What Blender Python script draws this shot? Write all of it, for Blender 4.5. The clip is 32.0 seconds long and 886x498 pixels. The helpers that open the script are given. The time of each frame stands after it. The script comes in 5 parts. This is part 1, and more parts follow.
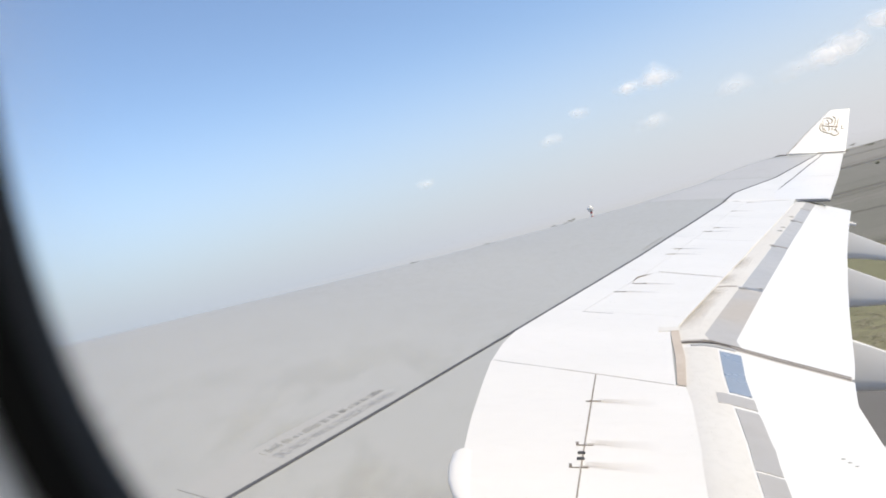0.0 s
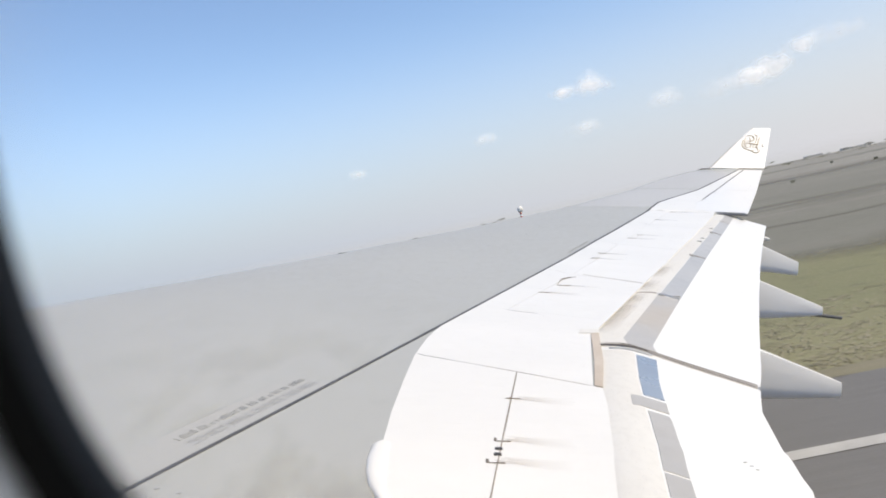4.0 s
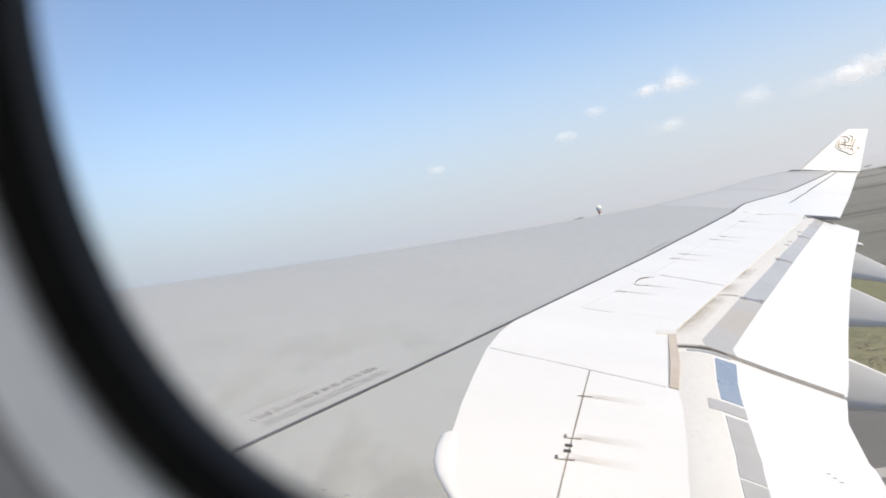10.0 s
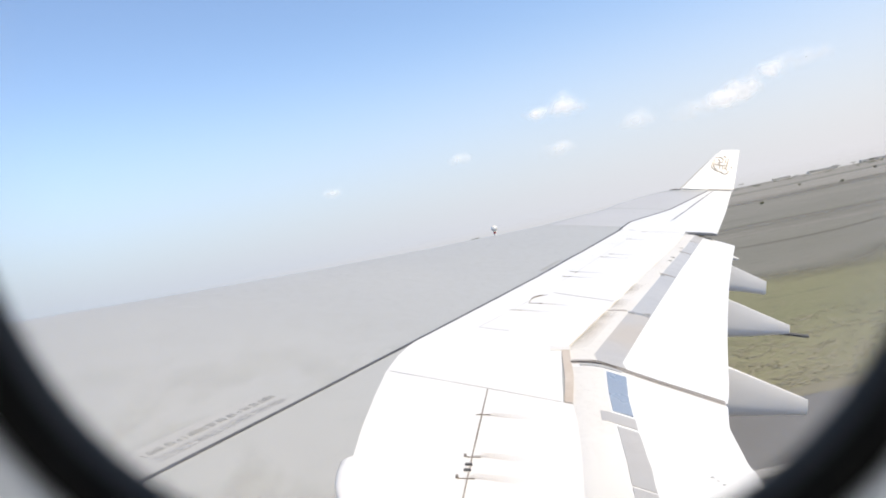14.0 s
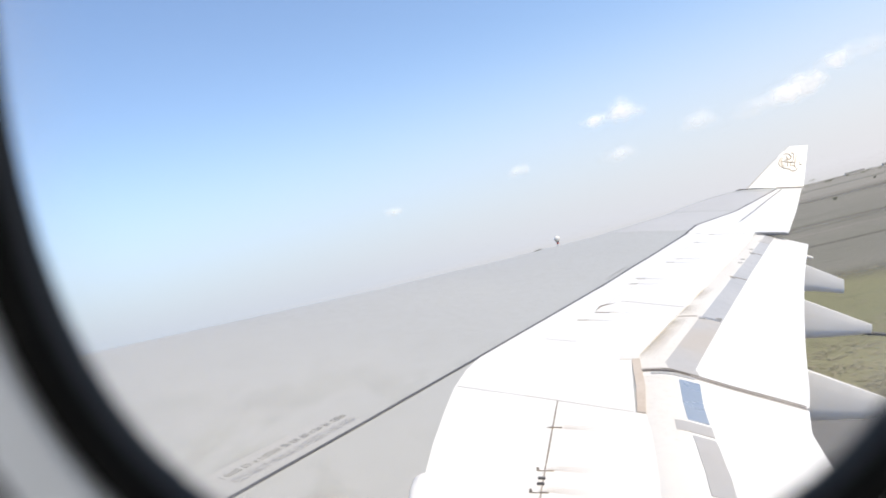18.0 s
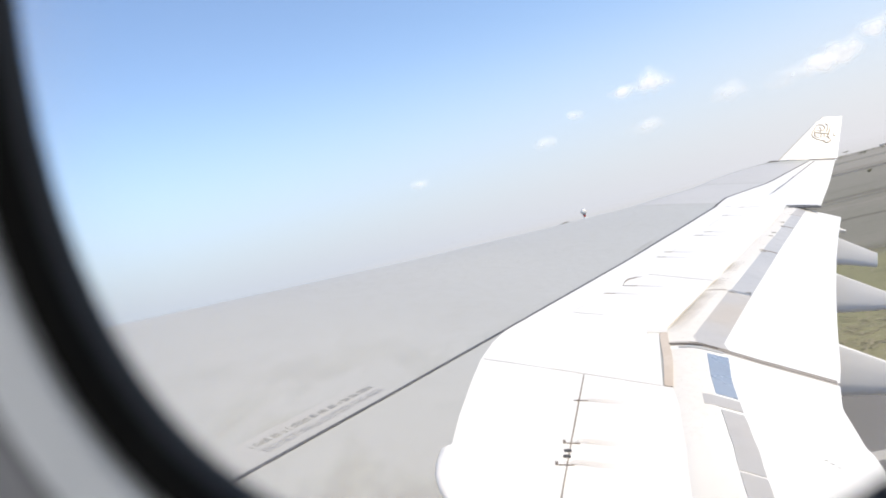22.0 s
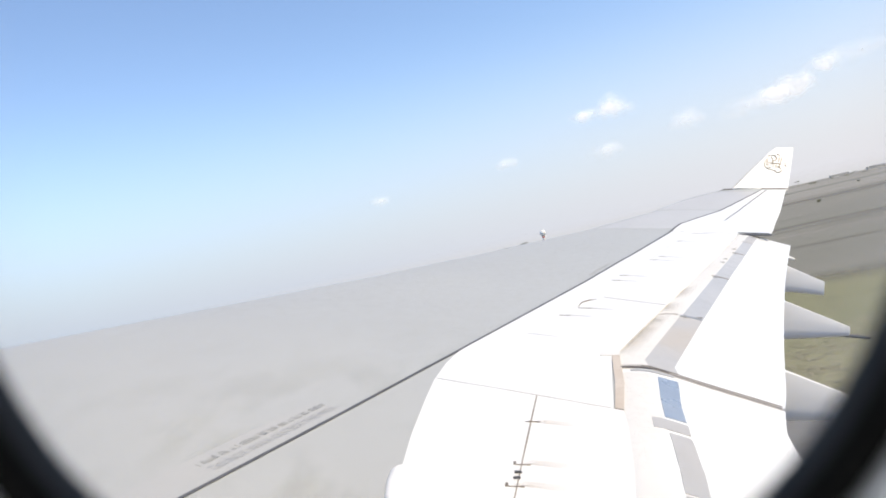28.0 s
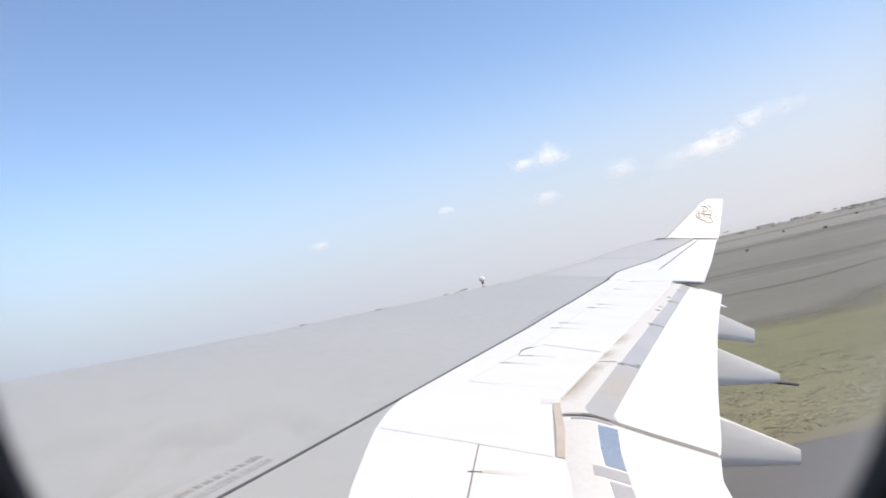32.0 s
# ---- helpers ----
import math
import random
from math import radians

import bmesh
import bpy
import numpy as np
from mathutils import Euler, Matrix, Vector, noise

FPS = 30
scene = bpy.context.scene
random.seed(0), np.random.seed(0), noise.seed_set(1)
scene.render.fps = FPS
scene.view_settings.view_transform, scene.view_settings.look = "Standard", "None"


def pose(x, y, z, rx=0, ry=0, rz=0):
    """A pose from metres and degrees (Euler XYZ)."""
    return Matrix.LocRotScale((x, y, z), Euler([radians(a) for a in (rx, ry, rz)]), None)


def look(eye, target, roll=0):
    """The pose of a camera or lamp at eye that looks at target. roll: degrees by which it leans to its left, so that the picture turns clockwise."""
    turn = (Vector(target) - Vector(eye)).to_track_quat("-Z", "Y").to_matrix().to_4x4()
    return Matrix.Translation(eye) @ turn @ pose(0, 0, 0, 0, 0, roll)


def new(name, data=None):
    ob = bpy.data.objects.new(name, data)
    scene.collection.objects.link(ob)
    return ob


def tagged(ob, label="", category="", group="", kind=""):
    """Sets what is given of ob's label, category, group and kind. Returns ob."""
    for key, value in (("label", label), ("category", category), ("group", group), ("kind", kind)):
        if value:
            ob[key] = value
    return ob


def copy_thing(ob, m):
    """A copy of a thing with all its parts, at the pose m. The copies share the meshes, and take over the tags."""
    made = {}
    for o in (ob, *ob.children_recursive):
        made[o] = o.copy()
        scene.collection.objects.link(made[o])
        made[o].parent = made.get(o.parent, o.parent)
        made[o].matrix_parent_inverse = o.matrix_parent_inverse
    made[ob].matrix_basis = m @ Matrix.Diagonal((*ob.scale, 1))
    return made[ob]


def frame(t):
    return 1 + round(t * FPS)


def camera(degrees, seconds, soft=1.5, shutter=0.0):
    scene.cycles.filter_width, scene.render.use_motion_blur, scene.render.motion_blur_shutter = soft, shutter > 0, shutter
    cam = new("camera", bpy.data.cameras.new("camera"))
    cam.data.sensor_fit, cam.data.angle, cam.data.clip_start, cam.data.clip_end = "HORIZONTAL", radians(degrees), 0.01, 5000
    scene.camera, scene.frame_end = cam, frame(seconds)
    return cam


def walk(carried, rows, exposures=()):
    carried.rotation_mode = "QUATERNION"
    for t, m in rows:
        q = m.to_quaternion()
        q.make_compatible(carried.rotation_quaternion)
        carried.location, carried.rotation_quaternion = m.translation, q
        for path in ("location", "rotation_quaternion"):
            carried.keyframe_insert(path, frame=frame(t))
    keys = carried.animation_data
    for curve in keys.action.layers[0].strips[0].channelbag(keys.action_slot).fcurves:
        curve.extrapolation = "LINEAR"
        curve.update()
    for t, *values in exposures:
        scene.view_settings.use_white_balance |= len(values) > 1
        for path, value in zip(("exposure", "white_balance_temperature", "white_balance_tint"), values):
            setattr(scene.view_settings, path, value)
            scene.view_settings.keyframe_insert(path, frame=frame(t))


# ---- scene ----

# Aircraft axes: x aft, y outboard over the starboard wing, z up; AIR lays them into the world,
# nose raised for lift-off. The world's ground is level at z = 0.
PITCH, BANK = 12.8, 0.75
EYE = Vector((9.283, 2.545, 1.735))
TURN = Matrix.Rotation(radians(BANK), 4, "X") @ Matrix.Rotation(radians(PITCH), 4, "Y")
AIR = Matrix.Translation(Vector((0, 0, 6.2)) - TURN @ EYE) @ TURN

cam = camera(59.06, 32.0, soft=1.8)
cam.data.dof.use_dof = True
cam.data.dof.focus_distance = 16.0
cam.data.dof.aperture_fstop = 5.0

# seconds, eye (aircraft axes), yaw pitch roll in degrees
PATH = [
    (0, (9.267, 2.580, 1.750), (7.23, -1.82, -2.54)),
    (0.5, (9.262, 2.576, 1.739), (7.89, -4.05, 0.29)),
    (1, (9.267, 2.579, 1.741), (7.12, -3.62, -1.06)),
    (1.5, (9.272, 2.566, 1.738), (7.69, -2.10, -0.92)),
    (2, (9.297, 2.530, 1.753), (5.10, -2.48, 0.09)),
    (2.5, (9.288, 2.520, 1.765), (1.76, -2.32, -1.05)),
    (3, (9.262, 2.558, 1.755), (2.03, -2.40, -0.79)),
    (3.5, (9.261, 2.567, 1.750), (2.43, -2.39, 0.67)),
    (5.5, (9.265, 2.556, 1.749), (1.06, -2.23, 0.23)),
    (6, (9.275, 2.544, 1.742), (1.62, -5.21, 0.33)),
    (6.5, (9.301, 2.517, 1.776), (1.89, -1.14, -3.99)),
    (7, (9.306, 2.501, 1.772), (1.09, -1.94, -3.62)),
    (7.5, (9.301, 2.510, 1.775), (0.06, -3.41, -1.29)),
    (8, (9.304, 2.536, 1.758), (2.17, -1.50, -3.41)),
    (8.5, (9.293, 2.541, 1.750), (4.10, -2.62, -2.29)),
    (9, (9.283, 2.557, 1.734), (5.37, -4.19, 0.35)),
    (9.5, (9.271, 2.593, 1.722), (6.88, -3.95, 1.93)),
    (10, (9.271, 2.572, 1.724), (7.59, -2.75, 2.22)),
    (10.5, (9.281, 2.572, 1.723), (6.62, -4.16, 4.08)),
    (11, (9.286, 2.550, 1.729), (7.34, -4.23, 1.29)),
    (11.5, (9.300, 2.546, 1.738), (5.69, -3.94, 1.18)),
    (12, (9.282, 2.556, 1.727), (0.53, -0.81, 2.49)),
    (12.5, (9.284, 2.540, 1.732), (-0.58, -2.35, 1.39)),
    (13, (9.283, 2.546, 1.732), (-0.34, -3.15, -0.22)),
    (13.5, (9.281, 2.544, 1.733), (-0.60, -1.86, -0.59)),
    (14, (9.282, 2.540, 1.731), (0.16, -0.91, 1.12)),
    (14.5, (9.289, 2.533, 1.738), (1.49, -0.47, 0.36)),
    (15, (9.281, 2.531, 1.734), (2.30, -0.50, -1.04)),
    (15.5, (9.288, 2.534, 1.737), (4.12, -0.81, -0.34)),
    (17.5, (9.285, 2.538, 1.731), (5.05, 0.83, 0.64)),
    (18, (9.289, 2.532, 1.733), (4.76, 0.16, -1.67)),
    (18.5, (9.291, 2.531, 1.737), (4.82, -1.36, -0.64)),
    (19, (9.297, 2.537, 1.734), (3.63, -0.93, -0.13)),
    (19.5, (9.296, 2.538, 1.734), (2.72, -1.03, 0.09)),
    (20, (9.295, 2.538, 1.732), (2.33, -1.38, 0.54)),
    (20.5, (9.289, 2.534, 1.733), (3.27, -1.88, 0.53)),
    (21, (9.275, 2.541, 1.729), (6.51, -2.29, 0.37)),
    (21.5, (9.288, 2.537, 1.738), (5.23, -2.25, -0.68)),
    (22, (9.283, 2.545, 1.733), (6.71, -1.78, -1.63)),
    (22.5, (9.295, 2.534, 1.739), (6.36, -1.72, -1.99)),
    (23, (9.283, 2.545, 1.728), (6.18, -1.37, -2.14)),
    (23.5, (9.278, 2.534, 1.723), (2.21, 0.29, 0.78)),
    (24, (9.266, 2.530, 1.714), (1.88, -0.28, 0.47)),
    (24.5, (9.277, 2.533, 1.721), (1.36, 0.52, 0.00)),
    (25, (9.270, 2.539, 1.715), (1.97, 1.15, 0.76)),
    (25.5, (9.268, 2.533, 1.713), (2.85, 0.92, 1.42)),
    (27.5, (9.301, 2.524, 1.755), (3.28, -0.07, -0.50)),
    (28, (9.303, 2.536, 1.742), (3.72, -0.52, -0.06)),
    (28.5, (9.2928, 2.541, 1.734), (7.38, -0.96, -2.16)),
    (29, (9.3045, 2.521, 1.748), (8.20, -0.65, -1.73)),
    (29.5, (9.2880, 2.528, 1.748), (5.90, 0.58, -1.10)),
    (30, (9.2910, 2.537, 1.759), (3.20, -0.32, -1.56)),
    (30.5, (9.2930, 2.534, 1.760), (3.28, -0.95, 1.10)),
    (31, (9.293, 2.535, 1.753), (2.84, -0.14, -0.23)),
    (31.5, (9.282, 2.531, 1.760), (0.49, 1.70, -0.13)),
    (32, (9.280, 2.529, 1.756), (-0.67, 2.85, 0.34)),
]


def aim(eye, turn):
    y, p, r = [radians(a) for a in turn]
    way = Vector((-math.sin(y) * math.cos(p), math.cos(y) * math.cos(p), math.sin(p)))
    return AIR @ look(eye, Vector(eye) + way * 10, math.degrees(r))


walk(cam, [(t, aim(e, a)) for t, e, a in PATH],
     exposures=((0.0, 0.09, 7250, 10), (10.5, 0.10, 7250, 10), (13.0, 0.20, 7250, 11), (18.0, 0.28, 7250, 11), (30.0, 0.28, 7220, 11), (32.0, 0.18, 7080, 12)))

# ---- light ----
SUN_EL, SUN_AZ = 52.0, 118.0      # azimuth from +y towards +x
world = bpy.data.worlds.new("sky")
scene.world = world
world.use_nodes = True
wn = world.node_tree
sky = wn.nodes.new("ShaderNodeTexSky")
sky.sky_type = "NISHITA"
sky.sun_disc = False
sky.sun_elevation, sky.sun_rotation = radians(SUN_EL), radians(SUN_AZ)
sky.altitude, sky.air_density, sky.dust_density, sky.ozone_density = 1600, 1.3, 0.6, 3.0
# pale dust haze that thickens towards the horizon, deeper and whiter on the sun's side
def sky_node(kind, **values):
    n = wn.nodes.new(kind)
    for k, v in values.items():
        n.inputs[int(k[1:])].default_value = v
    return n


coords = wn.nodes.new("ShaderNodeTexCoord")
split = wn.nodes.new("ShaderNodeSeparateXYZ")
wn.links.new(coords.outputs["Generated"], split.inputs[0])
sunward = sky_node("ShaderNodeMapRange", i1=-0.5, i2=0.55, i3=0.0, i4=1.0)
wn.links.new(split.outputs[0], sunward.inputs[0])
depth = sky_node("ShaderNodeMapRange", i1=0.0, i2=1.0, i3=0.28, i4=0.35)
wn.links.new(sunward.outputs[0], depth.inputs[0])
haze_by_height = sky_node("ShaderNodeMapRange", i2=-0.04, i3=0.0, i4=0.97)
haze_by_height.interpolation_type = "SMOOTHERSTEP"
wn.links.new(depth.outputs[0], haze_by_height.inputs[1])
wn.links.new(split.outputs[2], haze_by_height.inputs[0])
haze_tint = wn.nodes.new("ShaderNodeMix")
haze_tint.data_type = "RGBA"
haze_tint.inputs[6].default_value, haze_tint.inputs[7].default_value = (2.85, 3.48, 4.65, 1.0), (4.28, 4.48, 5.18, 1.0)
wn.links.new(sunward.outputs[0], haze_tint.inputs[0])
haze = wn.nodes.new("ShaderNodeMix")
haze.data_type = "RGBA"
wn.links.new(haze_tint.outputs[2], haze.inputs[7])
wn.links.new(haze_by_height.outputs[0], haze.inputs[0])
clear_air = wn.nodes.new("ShaderNodeMix")
clear_air.data_type, clear_air.blend_type = "RGBA", "MULTIPLY"
clear_air.inputs[0].default_value, clear_air.inputs[7].default_value = 1.0, (1.08, 1.13, 1.24, 1.0)
wn.links.new(sky.outputs[0], clear_air.inputs[6])
wn.links.new(clear_air.outputs[2], haze.inputs[6])
wn.links.new(haze.outputs[2], wn.nodes["Background"].inputs[0])
wn.nodes["Background"].inputs[1].default_value = 0.15
sun = new("sun", bpy.data.lights.new("sun", "SUN"))
sun.data.energy, sun.data.angle, sun.data.color = 3.55, radians(0.55), (1.0, 0.885, 0.665)
e, a = radians(SUN_EL), radians(SUN_AZ)
sun_way = Vector((math.sin(a) * math.cos(e), math.cos(a) * math.cos(e), math.sin(e)))
sun.matrix_world = Matrix.Translation((0, 0, 60)) @ sun_way.to_track_quat("Z", "Y").to_matrix().to_4x4()


# ---- materials ----
def material(name, base, rough=0.5, metal=0.0, second=None, scale=3.0, amount=0.5, grain=60.0, grain_amount=0.1,
             bump=0.0, bump_scale=40.0, coat=0.0, stretch=(1, 1, 1), random_tint=0.0, coords="Object", third=None, third_scale=0.6):
    m = bpy.data.materials.new(name)
    m.use_nodes = True
    nt = m.node_tree
    bsdf = nt.nodes["Principled BSDF"]
    bsdf.inputs["Roughness"].default_value, bsdf.inputs["Metallic"].default_value = rough, metal
    bsdf.inputs["Coat Weight"].default_value = coat
    tc = nt.nodes.new("ShaderNodeTexCoord")
    mp = nt.nodes.new("ShaderNodeMapping")
    mp.inputs["Scale"].default_value = stretch
    nt.links.new(tc.outputs[coords], mp.inputs[0])

    def tex(s, detail=4.0):
        n = nt.nodes.new("ShaderNodeTexNoise")
        n.inputs["Scale"].default_value, n.inputs["Detail"].default_value = s, detail
        nt.links.new(mp.outputs[0], n.inputs["Vector"])
        return n

    def mix(a, b, fac, kind="MIX"):
        n = nt.nodes.new("ShaderNodeMix")
        n.data_type, n.blend_type = "RGBA", kind
        for sock, val in ((n.inputs[6], a), (n.inputs[7], b), (n.inputs[0], fac)):
            if isinstance(val, bpy.types.NodeSocket):
                nt.links.new(val, sock)
            elif isinstance(val, (int, float)):
                sock.default_value = val
            else:
                sock.default_value = (*val, 1.0)
        return n.outputs[2]

    def ramp(sock, lo, hi, top=1.0):
        n = nt.nodes.new("ShaderNodeMapRange")
        n.inputs[1].default_value, n.inputs[2].default_value = lo, hi
        n.inputs[3].default_value, n.inputs[4].default_value = 0.0, top
        nt.links.new(sock, n.inputs[0])
        return n.outputs[0]

    colour = mix(base, second if second else [c * 0.8 for c in base], ramp(tex(scale).outputs["Fac"], 0.35, 0.68, amount))
    if third:
        colour = mix(colour, third, ramp(tex(third_scale, 3.0).outputs["Fac"], 0.45, 0.66, 0.8))
    g = tex(grain, 3.0)
    colour = mix(colour, [c * 0.45 for c in base], ramp(g.outputs["Fac"], 0.45, 0.8, grain_amount))
    if random_tint:
        oi = nt.nodes.new("ShaderNodeObjectInfo")
        colour = mix(colour, [c * 0.6 for c in base], ramp(oi.outputs["Random"], 0, 1, random_tint))
    nt.links.new(colour, bsdf.inputs["Base Color"])
    rr = nt.nodes.new("ShaderNodeMapRange")
    rr.inputs[3].default_value, rr.inputs[4].default_value = max(rough - 0.08, 0.02), min(rough + 0.1, 1)
    nt.links.new(g.outputs["Fac"], rr.inputs[0])
    nt.links.new(rr.outputs[0], bsdf.inputs["Roughness"])
    if bump:
        b = nt.nodes.new("ShaderNodeBump")
        b.inputs["Strength"].default_value, b.inputs["Distance"].default_value = 1.0, bump
        nt.links.new(tex(bump_scale).outputs["Fac"], b.inputs["Height"])
        nt.links.new(b.outputs[0], bsdf.inputs["Normal"])
    return m


GREY = material("grey_wing_paint", (0.424, 0.429, 0.414), 0.42, second=(0.411, 0.415, 0.399), scale=0.7, amount=0.6, grain=9, grain_amount=0.03,
                stretch=(1, 0.6, 1), third=(0.441, 0.444, 0.423), third_scale=0.4)
WHITE = material("white_wing_paint", (0.81, 0.80, 0.775), 0.38, second=(0.74, 0.735, 0.715), scale=1.3, amount=0.5, grain=14, grain_amount=0.04,
                 stretch=(0.5, 1, 1), coat=0.15)
FLAP_WHITE = material("white_flap_paint", (0.82, 0.82, 0.815), 0.36, second=(0.77, 0.765, 0.75), scale=0.8, amount=0.5, grain=11, grain_amount=0.03, coat=0.15)
NOSE = material("dull_white_flap_nose", (0.725, 0.712, 0.68), 0.45, second=(0.665, 0.632, 0.58), scale=1.0, amount=0.6, grain=20, grain_amount=0.12, stretch=(1, 0.6, 1))
BAND = material("bare_metal_band", (0.435, 0.428, 0.422), 0.42, metal=0.08, second=(0.49, 0.468, 0.445), scale=1.1, amount=0.6, grain=6, grain_amount=0.1)
ROOT = material("heat_stained_metal", (0.44, 0.437, 0.437), 0.45, metal=0.05, second=(0.485, 0.455, 0.415), scale=1.0, amount=0.7, grain=9, grain_amount=0.06, third=(0.46, 0.41, 0.355), third_scale=0.75)
COOLBAND = material("cool_metal_band", (0.425, 0.435, 0.45), 0.42, metal=0.08, second=(0.485, 0.488, 0.495), scale=0.8, amount=0.8, grain=6, grain_amount=0.06)
BLUE = material("blue_grey_panel", (0.275, 0.335, 0.42), 0.28, metal=0.3, second=(0.37, 0.415, 0.48), scale=1.6, amount=0.6, grain=4, grain_amount=0.0)
BEIGE = material("soiled_beige_seal", (0.56, 0.495, 0.43), 0.6, second=(0.45, 0.37, 0.30), scale=2.2, amount=0.7, grain=30, grain_amount=0.2)
SEAM = material("dark_sealant", (0.075, 0.078, 0.085), 0.6, second=(0.12, 0.12, 0.125), scale=2.0)
LINE = material("panel_gap", (0.30, 0.27, 0.24), 0.7, second=(0.20, 0.16, 0.12), scale=1.5)
RUST = material("rusty_steel", (0.19, 0.16, 0.13), 0.55, metal=0.5, second=(0.34, 0.27, 0.20), scale=12)
STEEL = material("brushed_steel", (0.45, 0.45, 0.46), 0.35, metal=0.9)
LETTER = material("faded_grey_lettering", (0.27, 0.275, 0.29), 0.6, second=(0.39, 0.395, 0.40), scale=9, amount=0.9)
BARS = material("faded_notice_paint", (0.375, 0.38, 0.378), 0.55, second=(0.415, 0.42, 0.415), scale=8)
FAINT = material("worn_grey_stencil", (0.402, 0.405, 0.392), 0.5, second=(0.425, 0.428, 0.414), scale=6)
FASTENER = material("grey_fastener_heads", (0.36, 0.365, 0.37), 0.5, second=(0.40, 0.40, 0.40), scale=5)
PLATE = material("pale_lettering_band", (0.434, 0.434, 0.420), 0.42, second=(0.42, 0.419, 0.405), scale=3)
GOLD = material("dull_gold_paint", (0.40, 0.32, 0.225), 0.5, second=(0.31, 0.25, 0.175), scale=6)
RUBBER = material("black_rubber", (0.010, 0.009, 0.008), 0.8, second=(0.014, 0.013, 0.011), scale=30)
RUBBER.node_tree.nodes["Principled BSDF"].inputs["Specular IOR Level"].default_value = 0.08
CHARCOAL = material("charcoal_rubber", (0.022, 0.022, 0.024), 0.7, second=(0.03, 0.03, 0.031), scale=30)
TRIM = material("light_grey_plastic", (0.785, 0.785, 0.83), 0.5, second=(0.745, 0.745, 0.79), scale=25, bump=0.0004, bump_scale=400)
# darker than TRIM: the turned-away moulding's shade is in this colour
OUTER_TRIM = material("shaded_grey_plastic", (0.30, 0.29, 0.31), 0.6, second=(0.27, 0.26, 0.285), scale=25, bump=0.0004, bump_scale=400)
WALL = material("grey_cabin_panel", (0.42, 0.43, 0.45), 0.65, second=(0.38, 0.39, 0.41), scale=18, bump=0.0005, bump_scale=500)
SKIN = material("white_fuselage_paint", (0.78, 0.78, 0.78), 0.35, second=(0.72, 0.72, 0.71), scale=0.7)


def grassland(name, straw, olive, soil, dark, pale, tussock, dry, ragged=True):
    """Rough ground: two drifting tones, bare soil, darker and paler streaks, tussocks; ragged where it thins out at its edge."""
    m = bpy.data.materials.new(name)
    m.use_nodes = True
    nt = m.node_tree
    bsdf = nt.nodes["Principled BSDF"]
    bsdf.inputs["Roughness"].default_value, bsdf.inputs["Specular IOR Level"].default_value = 0.95, 0.15
    tc = nt.nodes.new("ShaderNodeTexCoord")

    def noise(scale, detail, stretch=(1, 1, 1), warp=0.0):
        mp, n = nt.nodes.new("ShaderNodeMapping"), nt.nodes.new("ShaderNodeTexNoise")
        mp.inputs["Scale"].default_value = stretch
        n.inputs["Scale"].default_value, n.inputs["Detail"].default_value, n.inputs["Distortion"].default_value = scale, detail, warp
        nt.links.new(tc.outputs["Object"], mp.inputs[0])
        nt.links.new(mp.outputs[0], n.inputs["Vector"])
        return n.outputs["Fac"]

    def layer(below, colour, fac, lo, hi, amount):
        r, n = nt.nodes.new("ShaderNodeMapRange"), nt.nodes.new("ShaderNodeMix")
        r.interpolation_type = "SMOOTHSTEP"
        r.inputs[1].default_value, r.inputs[2].default_value, r.inputs[4].default_value = lo, hi, amount
        nt.links.new(fac, r.inputs[0])
        n.data_type = "RGBA"
        nt.links.new(r.outputs[0], n.inputs[0])
        if isinstance(below, bpy.types.NodeSocket):
            nt.links.new(below, n.inputs[6])
        else:
            n.inputs[6].default_value = (*below, 1)
        n.inputs[7].default_value = (*colour, 1)
        return n.outputs[2]

    c = layer(straw, olive, noise(0.020, 4.0, (0.3, 1, 1)), 0.36, 0.62, 1.0)
    c = layer(c, soil, noise(0.0042, 5.0, (0.4, 1, 1), 0.4), 0.47, 0.56, 0.85)
    c = layer(c, dark, noise(0.055, 6.0, (0.25, 1, 1), 0.8), 0.54, 0.70, 0.75)
    c = layer(c, pale, noise(0.11, 5.0, (0.3, 1, 1), 0.5), 0.58, 0.76, 0.6)
    c = layer(c, tussock, noise(0.75, 5.0, (0.5, 1, 1), 0.3), 0.53, 0.74, 0.5)
    c = layer(c, dry, noise(3.2, 4.0), 0.56, 0.75, 0.5)
    nt.links.new(c, bsdf.inputs["Base Color"])
    if ragged:
        uv, sep, add = nt.nodes.new("ShaderNodeUVMap"), nt.nodes.new("ShaderNodeSeparateXYZ"), nt.nodes.new("ShaderNodeMath")
        thin = nt.nodes.new("ShaderNodeMapRange")
        thin.interpolation_type = "SMOOTHSTEP"
        thin.inputs[1].default_value, thin.inputs[2].default_value = 0.62, 0.98
        nt.links.new(uv.outputs[0], sep.inputs[0])
        nt.links.new(sep.outputs[1], add.inputs[0])
        nt.links.new(noise(0.035, 5.0, (0.3, 1, 1), 0.5), add.inputs[1])
        nt.links.new(add.outputs[0], thin.inputs[0])
        nt.links.new(thin.outputs[0], bsdf.inputs["Alpha"])
    bump = nt.nodes.new("ShaderNodeBump")
    bump.inputs["Distance"].default_value = 0.05
    nt.links.new(noise(3.0, 5.0), bump.inputs["Height"])
    nt.links.new(bump.outputs[0], bsdf.inputs["Normal"])
    return m


